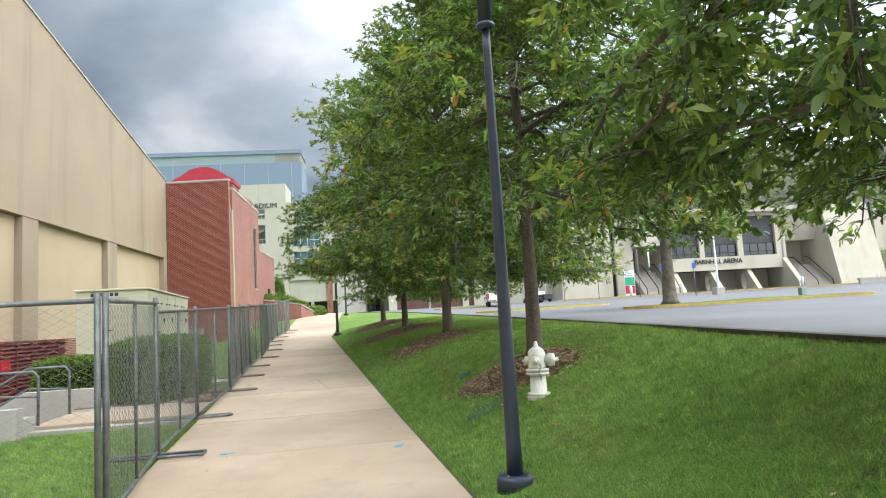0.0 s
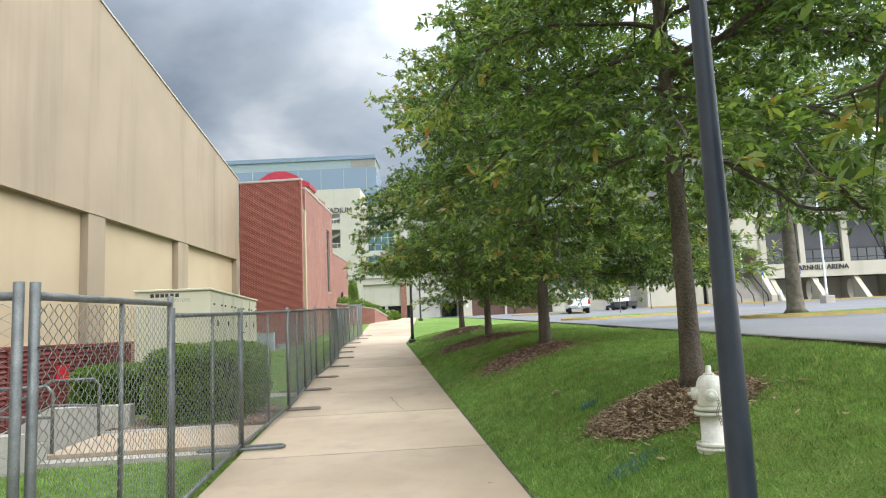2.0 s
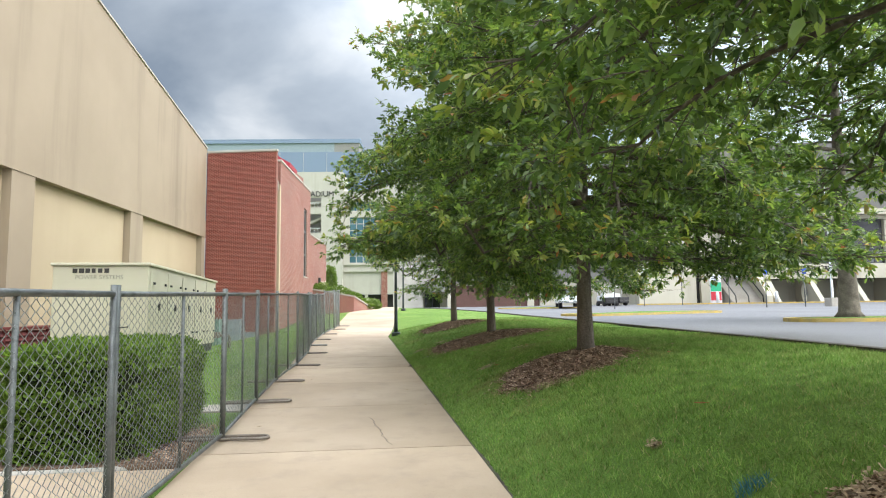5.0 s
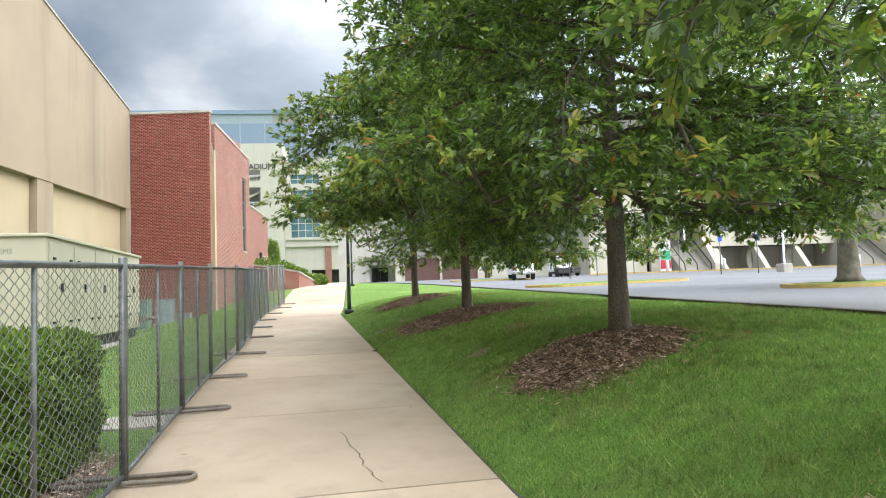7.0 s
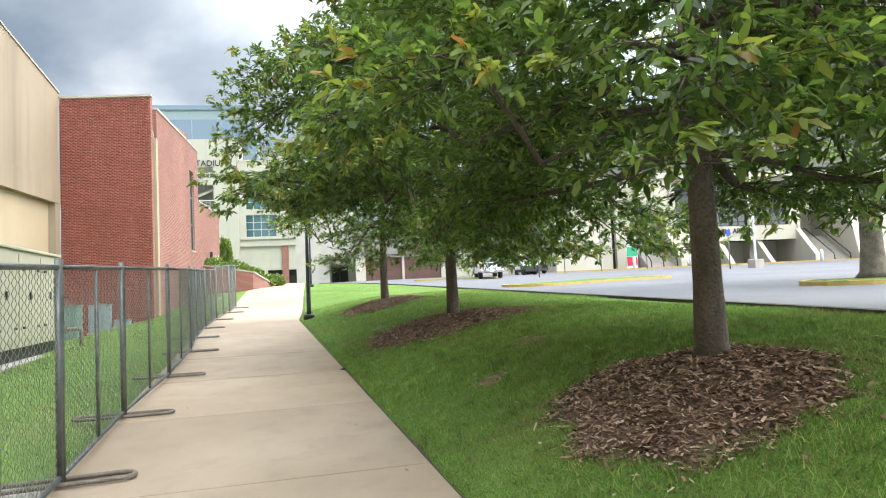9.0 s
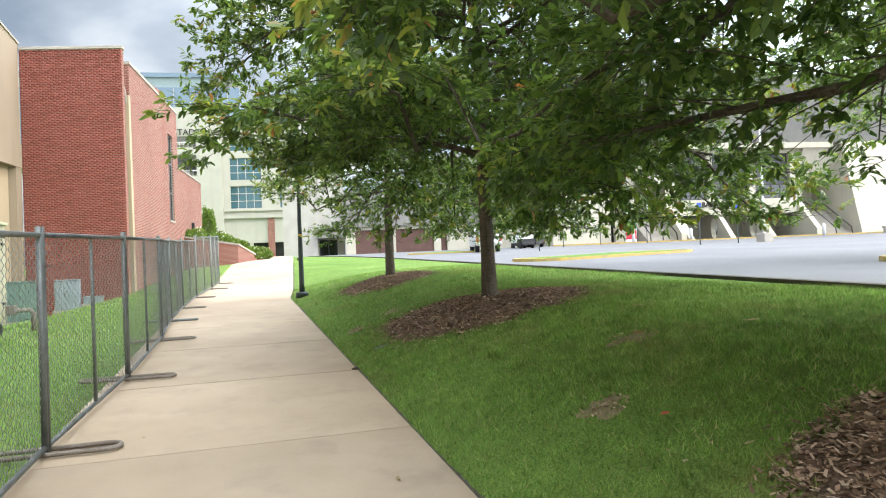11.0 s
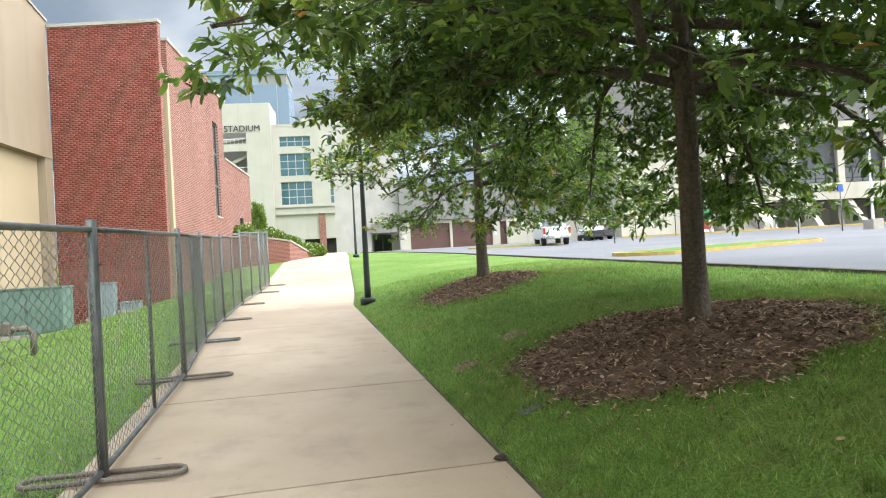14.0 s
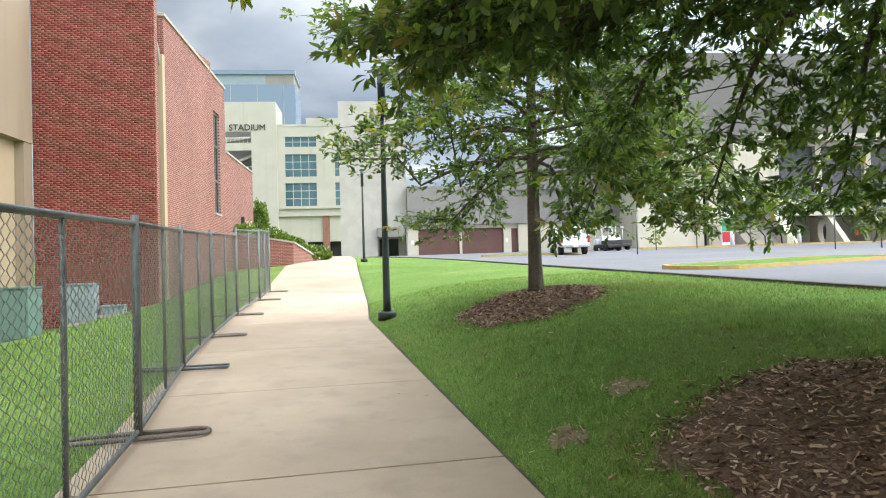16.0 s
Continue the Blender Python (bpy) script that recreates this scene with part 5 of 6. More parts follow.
def fence_foot(x, y, square, mat, turn=0.0):
    """Flat tube loop lying across the fence line, with a short socket."""
    w, d = 0.52, 0.10
    if square:
        pts = [(-w, -d, 0), (-w, d, 0), (w, d, 0), (w, -d, 0)]
    else:
        pts = []
        for cx, a0 in ((w - d, -90), (-(w - d), 90)):
            for k in range(7):
                a = radians(a0 + 180 * k / 6)
                pts.append((cx + d * math.cos(a), d * math.sin(a), 0.0))
    root = part("fence_foot", tube(bmesh.new(), pts, 0.019, 8, closed=True), mat, FENCE)
    root.matrix_basis = pose(x, y, float(path_z(y)) + 0.028, 0, 0, turn)
    part("socket", tube(bmesh.new(), [(0, 0, -0.01), (0, 0, 0.2)], 0.019, 8), mat, root)
    part("crossbar", tube(bmesh.new(), [(0, -d, 0), (0, d, 0)], 0.016, 8), mat, root)


POSTS = [(-1.54, 5.82), (-1.68, 8.45), (-1.645, 11.2), (-1.46, 14.3), (-1.46, 16.95), (-1.44, 19.42), (-1.29, 22.3), (-1.26, 25.6), (-1.38, 28.55), (-1.36, 31.4), (-1.22, 34.5), (-0.92, 37.7)]
for i, (a, b) in enumerate(zip(POSTS, POSTS[1:])):
    fence_panel(a, b, i, 1.80 if i == 0 or i > 9 else 1.70)
fence_panel((-4.55, 5.70), (-1.555, 5.79), 30)
fence_panel((-7.55, 5.60), (-4.6, 5.69), 31)
fence_panel((-0.92, 37.76), (-0.75, 40.3), 33)
for i, (x, y) in enumerate(POSTS[1:] + [(-0.76, 40.2)]):
    fence_foot(x, y, i in (0, 7), STEEL if i in (0, 1, 7) else RUSTY, (-4, 3, -2, 5, 0)[i % 5])


# ---- street furniture ----
def lamp_post(name, x, y, z, h, r0, mat, label):
    root = thing(name, pose(x, y, z), label, "street lamp")
    bm = bmesh.new()
    lathe(bm, [(r0 * 2.3, -0.08), (r0 * 2.3, 0.05), (r0 * 2.15, 0.075), (r0 * 1.25, 0.085)], 24)
    part("base_plate", bm, mat, root)
    bm = bmesh.new()
    lathe(bm, [(r0 * 1.0, 0.08), (r0 * 0.95, 0.3), (r0 * 0.52, h - 0.2), (r0 * 0.52, h)], 20)
    part("pole", bm, mat, root)
    bm = bmesh.new()
    lathe(bm, [(r0 * 0.6, h), (r0 * 1.2, h + 0.015), (r0 * 1.2, h + 0.05), (r0 * 0.95, h + 0.06)], 20)
    part("collar", bm, mat, root)
    bm = bmesh.new()
    lathe(bm, [(r0 * 0.95, h + 0.06), (r0 * 0.95, h + 0.62), (r0 * 1.1, h + 0.64)], 20)
    part("lamp_housing", bm, mat, root)
    bm = bmesh.new()
    lathe(bm, [(r0 * 1.0, h + 0.64), (r0 * 1.0, h + 0.78), (r0 * 0.9, h + 0.8)], 20)
    part("lens", bm, PALE_GLASS, root, "pale lamp lens")
    bm = bmesh.new()
    lathe(bm, [(r0 * 1.9, h + 0.8), (r0 * 1.9, h + 0.83), (r0 * 0.4, h + 0.9)], 20)
    part("cap", bm, mat, root)
    for k in range(4):
        a = radians(45 + 90 * k)
        bm = bmesh.new()
        lathe(bm, [(0.014, 0.05), (0.014, 0.085), (0.008, 0.09)], 8, Matrix.Translation((r0 * 1.8 * math.cos(a), r0 * 1.8 * math.sin(a), 0.01)))
        part("bolt", bm, STEEL, root)


lamp_post("street_lamp", 1.68, 5.5, 0.15, 3.92, 0.068, LAMP_BLUE, "dark blue painted steel lamp post on a round base")
lamp_post("street_lamp", 1.62, 32.4, 1.09, 3.7, 0.075, LAMP_GREEN, "dark green painted steel lamp post beside the walk")
lamp_post("street_lamp", 3.43, 54.0, 2.3, 3.75, 0.075, LAMP_GREEN, "dark green painted steel lamp post further up the walk")


def build_hydrant():
    z = float(land_z(2.8, 7.95))
    root = thing("fire_hydrant", pose(2.8, 7.95, z - 0.02, 0, 0, -20), "chipped white enamel fire hydrant standing in the grass", "fire hydrant")
    bm = bmesh.new()
    lathe(bm, [(0.135, -0.05), (0.135, 0.035), (0.10, 0.045), (0.098, 0.28)], 24)
    part("barrel", bm, HYDRANT, root)
    for z0 in (0.0, 0.036, 0.285, 0.325):
        bm = bmesh.new()
        lathe(bm, [(0.13, z0), (0.142, z0 + 0.006), (0.142, z0 + 0.028), (0.13, z0 + 0.033)], 24)
        part("flange", bm, HYDRANT, root)
    bm = bmesh.new()
    lathe(bm, [(0.10, 0.355), (0.108, 0.38), (0.108, 0.52), (0.10, 0.56), (0.075, 0.60), (0.04, 0.615)], 24)
    part("bonnet", bm, HYDRANT, root)
    bm = bmesh.new()
    lathe(bm, [(0.045, 0.612), (0.045, 0.625), (0.026, 0.63), (0.022, 0.68), (0.016, 0.69)], 6)
    part("operating_nut", bm, HYDRANT, root)
    for turn, r, ln, nm in ((0, 0.068, 0.235, "pumper_outlet"), (-95, 0.045, 0.19, "hose_outlet"), (180, 0.045, 0.16, "hose_outlet")):
        m = pose(0, 0, 0.46, 0, 0, turn) @ pose(0, 0, 0, 0, 90, 0)
        bm = bmesh.new()
        lathe(bm, [(r * 0.9, 0.06), (r * 0.9, ln * 0.55), (r * 1.1, ln * 0.56), (r * 1.15, ln * 0.7), (r * 1.1, ln * 0.9), (r * 0.8, ln * 0.94), (r * 0.35, ln * 0.95), (r * 0.3, ln * 1.12)], 18, m)
        part(nm, bm, HYDRANT, root)
    bm = bmesh.new()
    rng = random.Random(2)
    for k in range(9):
        c = Vector((0.03 + 0.012 * math.sin(k), -0.17 - 0.004 * k, 0.43 - 0.023 * k))
        ring = [c + Vector((0.009 * math.cos(a), 0.004 * math.sin(a) if k % 2 else 0.009 * math.sin(a), 0.014 * math.sin(a))) for a in np.linspace(0, 2 * math.pi, 9)[:-1]]
        tube(bm, ring, 0.003, 5, closed=True)
    part("chain", bm, RUSTY, root, "rusty cap chain")


build_hydrant()


def build_generator():
    root = thing("generator", pose(-6.65, 22.1, 0.0), "cream metal-clad standby generator on a concrete pad", "generator")
    part("pad", boxes((-0.2, -0.3, 0.2, 2.3, 7.7, 0.72), bevel=0.02), PALE_CONCRETE, root)
    part("skid", boxes((0.08, 0.08, 0.72, 1.98, 7.3, 0.98)), BLACK, root, "black steel skid")
    part("housing", boxes((0.0, 0.0, 0.98, 2.05, 7.4, 2.96), bevel=0.02), GENSET, root)
    part("roof", boxes((-0.04, -0.05, 2.964, 2.10, 7.46, 3.03), bevel=0.02), GENSET, root)
    for k in range(5):
        y0 = 0.12 + 1.45 * k
        d = part("door_panel", boxes((2.052, y0, 1.1, 2.068, y0 + 1.36, 2.88), bevel=0.006), GENSET, root)
        for z in (1.35, 2.55):
            for yy in (y0 + 0.18, y0 + 1.12):
                part("hinge", boxes((2.068, yy, z, 2.10, yy + 0.1, z + 0.05)), BLACK, d)
        part("latch", boxes((2.068, y0 + 0.62, 1.95, 2.10, y0 + 0.70, 2.12)), BLACK, d)
    # brand mark as plain dark bars, and the readable words beneath it
    for k, w in enumerate((0.10, 0.11, 0.10, 0.08, 0.09, 0.10)):
        part("mark_bar", boxes((0.42 + 0.135 * k, -0.012, 2.80, 0.42 + 0.135 * k + w, -0.002, 2.90)), LETTER, root, "plain dark maker's mark")
    lettering("lettering", "POWER SYSTEMS", 0.135, 0.003, GREY_TEXT, root, pose(0.99, -0.004, 2.66, 90, 0, 0))
    part("mark_bar", boxes((2.07, 7.05, 2.70, 2.075, 7.30, 2.78)), LETTER, root)
    part("exhaust_cap", boxes((0.9, 5.6, 3.03, 1.3, 6.0, 3.16), bevel=0.03), GENSET, root)


build_generator()


def leafy(root, pts, nrm, size, mat, seed, name="foliage"):
    """Small leaves at points, turned outward and upward."""
    rng = np.random.default_rng(seed)
    n = len(pts)
    dr = nrm * 0.7 + rng.normal(0, 0.6, (n, 3)) + np.array([0, 0, 0.35])
    dr /= np.linalg.norm(dr, axis=1)[:, None]
    sd = np.cross(dr, rng.normal(0, 1, (n, 3)))
    sd /= np.linalg.norm(sd, axis=1)[:, None] + 1e-9
    L = size * rng.uniform(0.6, 1.3, n)[:, None]
    W = L * 0.22
    v = np.stack([pts, pts + dr * L * 0.5 + sd * W, pts + dr * L, pts + dr * L * 0.5 - sd * W], 1).reshape(-1, 3)
    return fast_mesh(name, v, np.arange(n * 4).reshape(-1, 4), mat, root)


def hedge(x0, y0, x1, y1, h, seed, count, label):
    zg = float(land_z((x0 + x1) / 2, (y0 + y1) / 2))
    root = thing("hedge", pose((x0 + x1) / 2, (y0 + y1) / 2, zg - 0.05), label, "hedge")
    sx, sy = (x1 - x0) / 2, (y1 - y0) / 2
    # Solid filler box, painted near-black as the shade behind the leaves.
    part("shade_core", boxes((-sx + 0.14, -sy + 0.14, 0, sx - 0.14, sy - 0.14, h - 0.13), bevel=0.12), HEDGE_CORE, root)
    rng = np.random.default_rng(seed)
    u = rng.uniform(-1, 1, (count, 3))
    face = rng.choice(5, count, p=np.array([sy * h, sy * h, sx * h, sx * h, 2 * sx * sy]) / (2 * sy * h + 2 * sx * h + 2 * sx * sy))
    p, nr = u.copy(), np.zeros((count, 3))
    for f, ax, sg in ((0, 0, 1), (1, 0, -1), (2, 1, 1), (3, 1, -1), (4, 2, 1)):
        k = face == f
        p[k, ax] = sg
        nr[k, ax] = sg
    # rounded shoulders and an uneven skin
    q = np.abs(p) ** 6
    p = p / (q.sum(1) ** (1 / 6))[:, None] * (1 + rng.normal(0, 0.03, count) - np.abs(rng.normal(0, 0.07, count)))[:, None]
    lump = 1 + 0.035 * np.sin(p[:, 0] * 5 + seed) * np.sin(p[:, 1] * 6) + 0.03 * np.sin(p[:, 2] * 7 + p[:, 1] * 5)
    p = p * lump[:, None]
    pts = np.stack([p[:, 0] * sx, p[:, 1] * sy, (p[:, 2] + 1) / 2 * h], 1)
    leafy(root, pts, nr, 0.072, HEDGE_LEAF, seed + 1)


hedge(-3.5, 13.2, -2.0, 15.9, 1.2, 1, 46000, "clipped square green hedge behind a chain-link fence")
hedge(-5.4, 15.0, -3.9, 16.5, 0.85, 2, 11000, "low clipped green hedge beside sunken steps")


def build_left_court():
    # concrete landing, crossing walk, low white walls and the sunken steps
    for name, d, lab in (("landing", (-4.0, 11.3, -0.1, -1.67, 13.05, 0.29), "tan concrete landing before the steps"), ("crossing_walk", (-4.4, 16.35, 0.1, -1.55, 17.5, 0.405), "pale concrete crossing walk")):
        tagged(part(name, boxes(d, bevel=0.01), CONCRETE if name == "landing" else PALE_CONCRETE), lab, "walk", kind="structure")
    bed = thing("mulch_strip", Matrix(), "brown bark mulch strip under the clipped hedge", "mulch")
    part("bed", boxes((-4.0, 13.12, 0.0, -1.68, 16.34, 0.33), bevel=0.03), MULCH, bed)
    rng = np.random.default_rng(77)
    n = 5000
    p = np.stack([rng.uniform(-2.4, -1.7, n), rng.uniform(13.15, 16.3, n), rng.uniform(0.328, 0.35, n)], 1)
    t = rng.uniform(0, np.pi, n)
    d = np.stack([np.cos(t), np.sin(t), rng.normal(0, 0.25, n)], 1) * rng.uniform(0.012, 0.036, n)[:, None]
    s = np.stack([-np.sin(t), np.cos(t), rng.normal(0, 0.3, n)], 1) * rng.uniform(0.003, 0.008, n)[:, None]
    o = fast_mesh("chip_layer", np.stack([p - d - s, p + d - s, p + d + s, p - d + s], 1).reshape(-1, 3), np.arange(n * 4).reshape(-1, 4), CHIPS, bed)
    o["kind"] = "stuff"
    part("edging", tube(bmesh.new(), [(-4.0, 13.14, 0.27), (-3.0, 13.06, 0.27), (-2.3, 13.1, 0.27), (-1.9, 13.25, 0.27), (-1.72, 13.6, 0.28)], 0.05, 8), WHITE_CONCRETE, bed, "white painted edging")
    w = thing("stair_walls", Matrix(), "low white rendered walls round sunken steps", "wall", kind="structure")
    bm = bmesh.new()
    prism(bm, [(-12, -1.6), (-3.95, -1.6), (-3.95, 0.62), (-12, 0.62)], "y", 10.6, 10.85)
    part("near_wall", bm, WHITE_CONCRETE, w)
    bm = bmesh.new()
    prism(bm, [(-12, -1.7), (-3.7, -1.7), (-3.7, 0.66), (-4.9, 0.66), (-6.4, -0.1), (-12, -0.1)], "y", 13.3, 13.55)
    part("far_wall", bm, WHITE_CONCRETE, w)
    part("inner_kerb", boxes((-4.2, 10.85, -0.4, -3.95, 11.29, 0.45)), WHITE_CONCRETE, w)
    part("edge_kerb", boxes((-3.95, 10.98, 0.0, -1.7, 11.25, 0.24)), PALE_CONCRETE, w, "pale concrete edging")
    st = thing("sunken_steps", Matrix(), "concrete steps going down to the building", "stairs")
    for k in range(9):
        part("step", boxes((-4.25 - 0.3 * (k + 1), 10.86, -1.7, -4.25 - 0.3 * k, 13.29, 0.05 - 0.18 * k)), PALE_CONCRETE, st)
    part("court_floor", boxes((-12, 9.7, -1.75, -6.96, 24.4, -1.5)), PALE_CONCRETE, st)
    for y, x in ((11.4, -4.3), (12.8, -4.3)):
        hr = thing("handrail", pose(x, y, 0.0), "grey galvanised tube handrail at the steps", "handrail", "step handrails")
        part("rail", tube(bmesh.new(), [(0.35, 0, 0.22), (0.35, 0, 1.02), (0.28, 0, 1.1), (-0.3, 0, 1.1), (-2.6, 0, -0.28), (-2.6, 0, -1.2)], 0.022, 8), STEEL, hr)
        part("mid_rail", tube(bmesh.new(), [(0.35, 0, 0.72), (-0.3, 0, 0.76), (-2.6, 0, -0.62)], 0.018, 8), STEEL, hr)
    rd = thing("louvre_screen", pose(-8.6, 14.6, -1.7), "dark red metal louvre screen in the sunken court", "screen", kind="structure")
    part("wall", boxes((-0.3, 0.0, 0.0, -0.05, 13.0, 3.2)), RED_METAL, rd)
    part("cap", boxes((-0.34, -0.03, 3.222, 0.05, 13.04, 3.30), bevel=0.01), RED_METAL, rd, "dark red coping")
    for k in range(11):
        part("mullion", boxes((-0.048, k * 1.2, 0.0, 0.03, k * 1.2 + 0.07, 3.22), bevel=0.008), RED_METAL, rd)
    for k in range(10):
        for s in range(26):
            bm = bmesh.new()
            z = 0.06 + s * 0.12
            prism(bm, [(-0.045, z + 0.05), (-0.045, z + 0.115), (0.02, z + 0.012), (0.02, z)], "y", k * 1.2 + 0.075, k * 1.2 + 1.195)
            part("slat", bm, RED_METAL, rd)
    part("panel", boxes((0.034, 7.2, 2.35, 0.06, 7.9, 2.75)), BRIGHT_RED, rd, "small bright red panel")
    for nm, x, y, w_, d_, h_, mat, lab in (("transformer", -7.5, 36.6, 1.65, 0.9, 1.3, UTIL_GREEN, "green enamel transformer cabinet beside the building"), ("utility_cabinet", -6.4, 40.8, 0.76, 0.6, 1.2, UTIL_GREY, "grey enamel utility cabinet against the brick tower"), ("utility_box", -5.55, 41.2, 0.6, 0.5, 0.35, UTIL_GREY, "low grey utility box against the brick tower")):
        z = float(land_z(x + w_ / 2, y))
        c = thing(nm, pose(x, y, z - 0.03), lab, "cabinet")
        part("plinth", boxes((-0.06, -0.06, 0, w_ + 0.06, d_ + 0.06, 0.09)), PALE_CONCRETE, c)
        part("body", boxes((0, 0, 0.09, w_, d_, h_ - 0.05), bevel=0.02), mat, c)
        part("lid", boxes((-0.02, -0.03, h_ - 0.046, w_ + 0.02, d_ + 0.02, h_), bevel=0.012), mat, c)
        if h_ > 1:
            dr = part("door", boxes((0.05, -0.016, 0.15, w_ / 2 - 0.01, -0.001, h_ - 0.1)), mat, c)
            part("door", boxes((w_ / 2 + 0.01, -0.016, 0.15, w_ - 0.05, -0.001, h_ - 0.1)), mat, c)
            part("handle", boxes((w_ / 2 - 0.06, -0.04, h_ * 0.5, w_ / 2 - 0.03, -0.016, h_ * 0.5 + 0.12)), STEEL, dr)
    pz = float(land_z(-3.9, 28.5))
    pp = thing("standpipe", pose(-4.1, 29.4, pz - 0.1), "bent grey valve pipe standing in the grass", "pipe")
    part("pipe", tube(bmesh.new(), [(0, 0, 0), (0, 0, 0.48), (-0.06, 0, 0.55), (-0.75, 0, 0.55), (-0.81, 0, 0.48), (-0.81, 0, 0)], 0.05, 10), RUSTY, pp)
    part("valve", boxes((-0.5, -0.09, 0.46, -0.3, 0.09, 0.66), bevel=0.03), RUSTY, pp)
    # brick planter with flowering shrubs
    pl = thing("planter", Matrix(), "red brick planter wall with sloping stone cap", "planter", kind="structure")
    bm = bmesh.new()
    a, b, c = Vector((-3.1, 53.2)), Vector((-0.05, 52.9)), Vector((1.3, 57.2))
    def run(bm, p, q, zp0, zp1, zq1, thick=0.3):
        n = Vector((-(q - p).y, (q - p).x)).normalized() * thick
        vs = [(p, zp0), (q, zp0), (q, zq1), (p, zp1)]
        f = [bm.verts.new((v.x, v.y, z)) for v, z in vs]
        k = [bm.verts.new((v.x + n.x, v.y + n.y, z)) for v, z in vs]
        bm.faces.new(f)
        bm.faces.new(k[::-1])
        for i in range(4):
            bm.faces.new((f[i], f[(i + 1) % 4], k[(i + 1) % 4], k[i]))
        bmesh.ops.recalc_face_normals(bm, faces=bm.faces)
        return bm
    part("front_wall", run(bmesh.new(), a, b, 1.5, 3.75, 3.2), BRICK_X, pl)
    part("side_wall", run(bmesh.new(), b, c, 1.5, 3.2, 2.45), BRICK_Y, pl)
    bm = bmesh.new()
    run(bm, a + Vector((0, -0.05)), b + Vector((0.05, -0.05)), 3.2, 3.84, 3.29, 0.4)
    for v in bm.verts:
        if v.co.z == 3.2 or abs(v.co.z - 3.2) < 1e-4:
            v.co.z = 3.755 if v.co.x < -1 else 3.205
    part("cap", bm, PALE_CONCRETE, pl, "pale stone cap")
    bm = bmesh.new()
    run(bm, b + Vector((0.06, -0.03)), c + Vector((0.06, 0)), 3.2, 3.29, 2.54, 0.4)
    for v in bm.verts:
        if abs(v.co.z - 3.2) < 1e-4:
            v.co.z = 3.205 if v.co.y < 55 else 2.455
    part("cap", bm, PALE_CONCRETE, pl, "pale stone cap")
    tagged(part("planting_bed", boxes((-3.0, 53.3, 1.2, -0.2, 62, 3.0)), MULCH), "dark soil bed behind the planter wall", "soil", kind="structure")


build_left_court()


def shrub(x, y, z, rx, ry, h, seed, count, flowers, label):
    root = thing("shrub", pose(x, y, z), label, "shrub", "planter shrubs")
    rng = np.random.default_rng(seed)
    bm = bmesh.new()
    for k in range(9):
        a = rng.uniform(0, 6.28)
        tube(bm, [(0, 0, 0), (rx * 0.4 * math.cos(a), ry * 0.4 * math.sin(a), h * 0.4), (rx * 0.7 * math.cos(a), ry * 0.7 * math.sin(a), h * 0.75)], [0.03, 0.02, 0.008], 5)
    part("stems", bm, BARK, root)
    d = rng.normal(0, 1, (count, 3))
    d /= np.linalg.norm(d, axis=1)[:, None]
    r = rng.uniform(0.45, 1.0, count) ** 0.6 * (1 + 0.16 * np.sin(d[:, 0] * 6 + seed) * np.sin(d[:, 2] * 5 + d[:, 1] * 4))
    p = np.stack([d[:, 0] * r * rx, d[:, 1] * r * ry, np.abs(0.5 + d[:, 2] * r * 0.5) * h], 1)
    leafy(root, p, d, 0.13, HEDGE_LEAF, seed)
    if flowers:
        k = rng.choice(count, flowers)
        leafy(root, p[k] * 1.03, d[k], 0.12, FLOWER, seed + 9, "blossom")


for i, (x, y, z, rx, h) in enumerate(((-2.5, 54.2, 2.9, 1.0, 1.35), (-1.2, 54.6, 2.9, 0.9, 1.1), (-0.2, 55.4, 2.6, 0.8, 1.0), (0.5, 56.6, 2.3, 0.8, 0.9), (1.2, 58.0, 2.3, 0.8, 0.9))):
    shrub(x, y, z, rx, rx, h, 40 + i, 5000, 260, "green shrub with white blossom behind a brick wall")
shrub(-1.9, 60.5, 2.4, 0.5, 0.5, 3.6, 51, 7000, 0, "tall narrow evergreen shrub near the brick wing")
shrub(70.9, 69.4, 2.9, 1.4, 1.4, 4.2, 52, 6000, 0, "small round tree before the arena wall")


# ---- vehicles ----
def wheel(parent, x, y, r, w):
    m = pose(x, y, r, 0, 90, 0)
    bm = bmesh.new()
    lathe(bm, [(r * 0.62, -w / 2), (r * 0.95, -w / 2), (r, -w / 2 + 0.04), (r, w / 2 - 0.04), (r * 0.95, w / 2), (r * 0.62, w / 2)], 24, m)
    t = part("tyre", bm, TYRE, parent)
    bm = bmesh.new()
    lathe(bm, [(r * 0.6, -w / 2 + 0.03), (r * 0.6, w / 2 - 0.03), (r * 0.2, w / 2 - 0.02)], 18, m)
    part("rim", bm, CHROME, t)


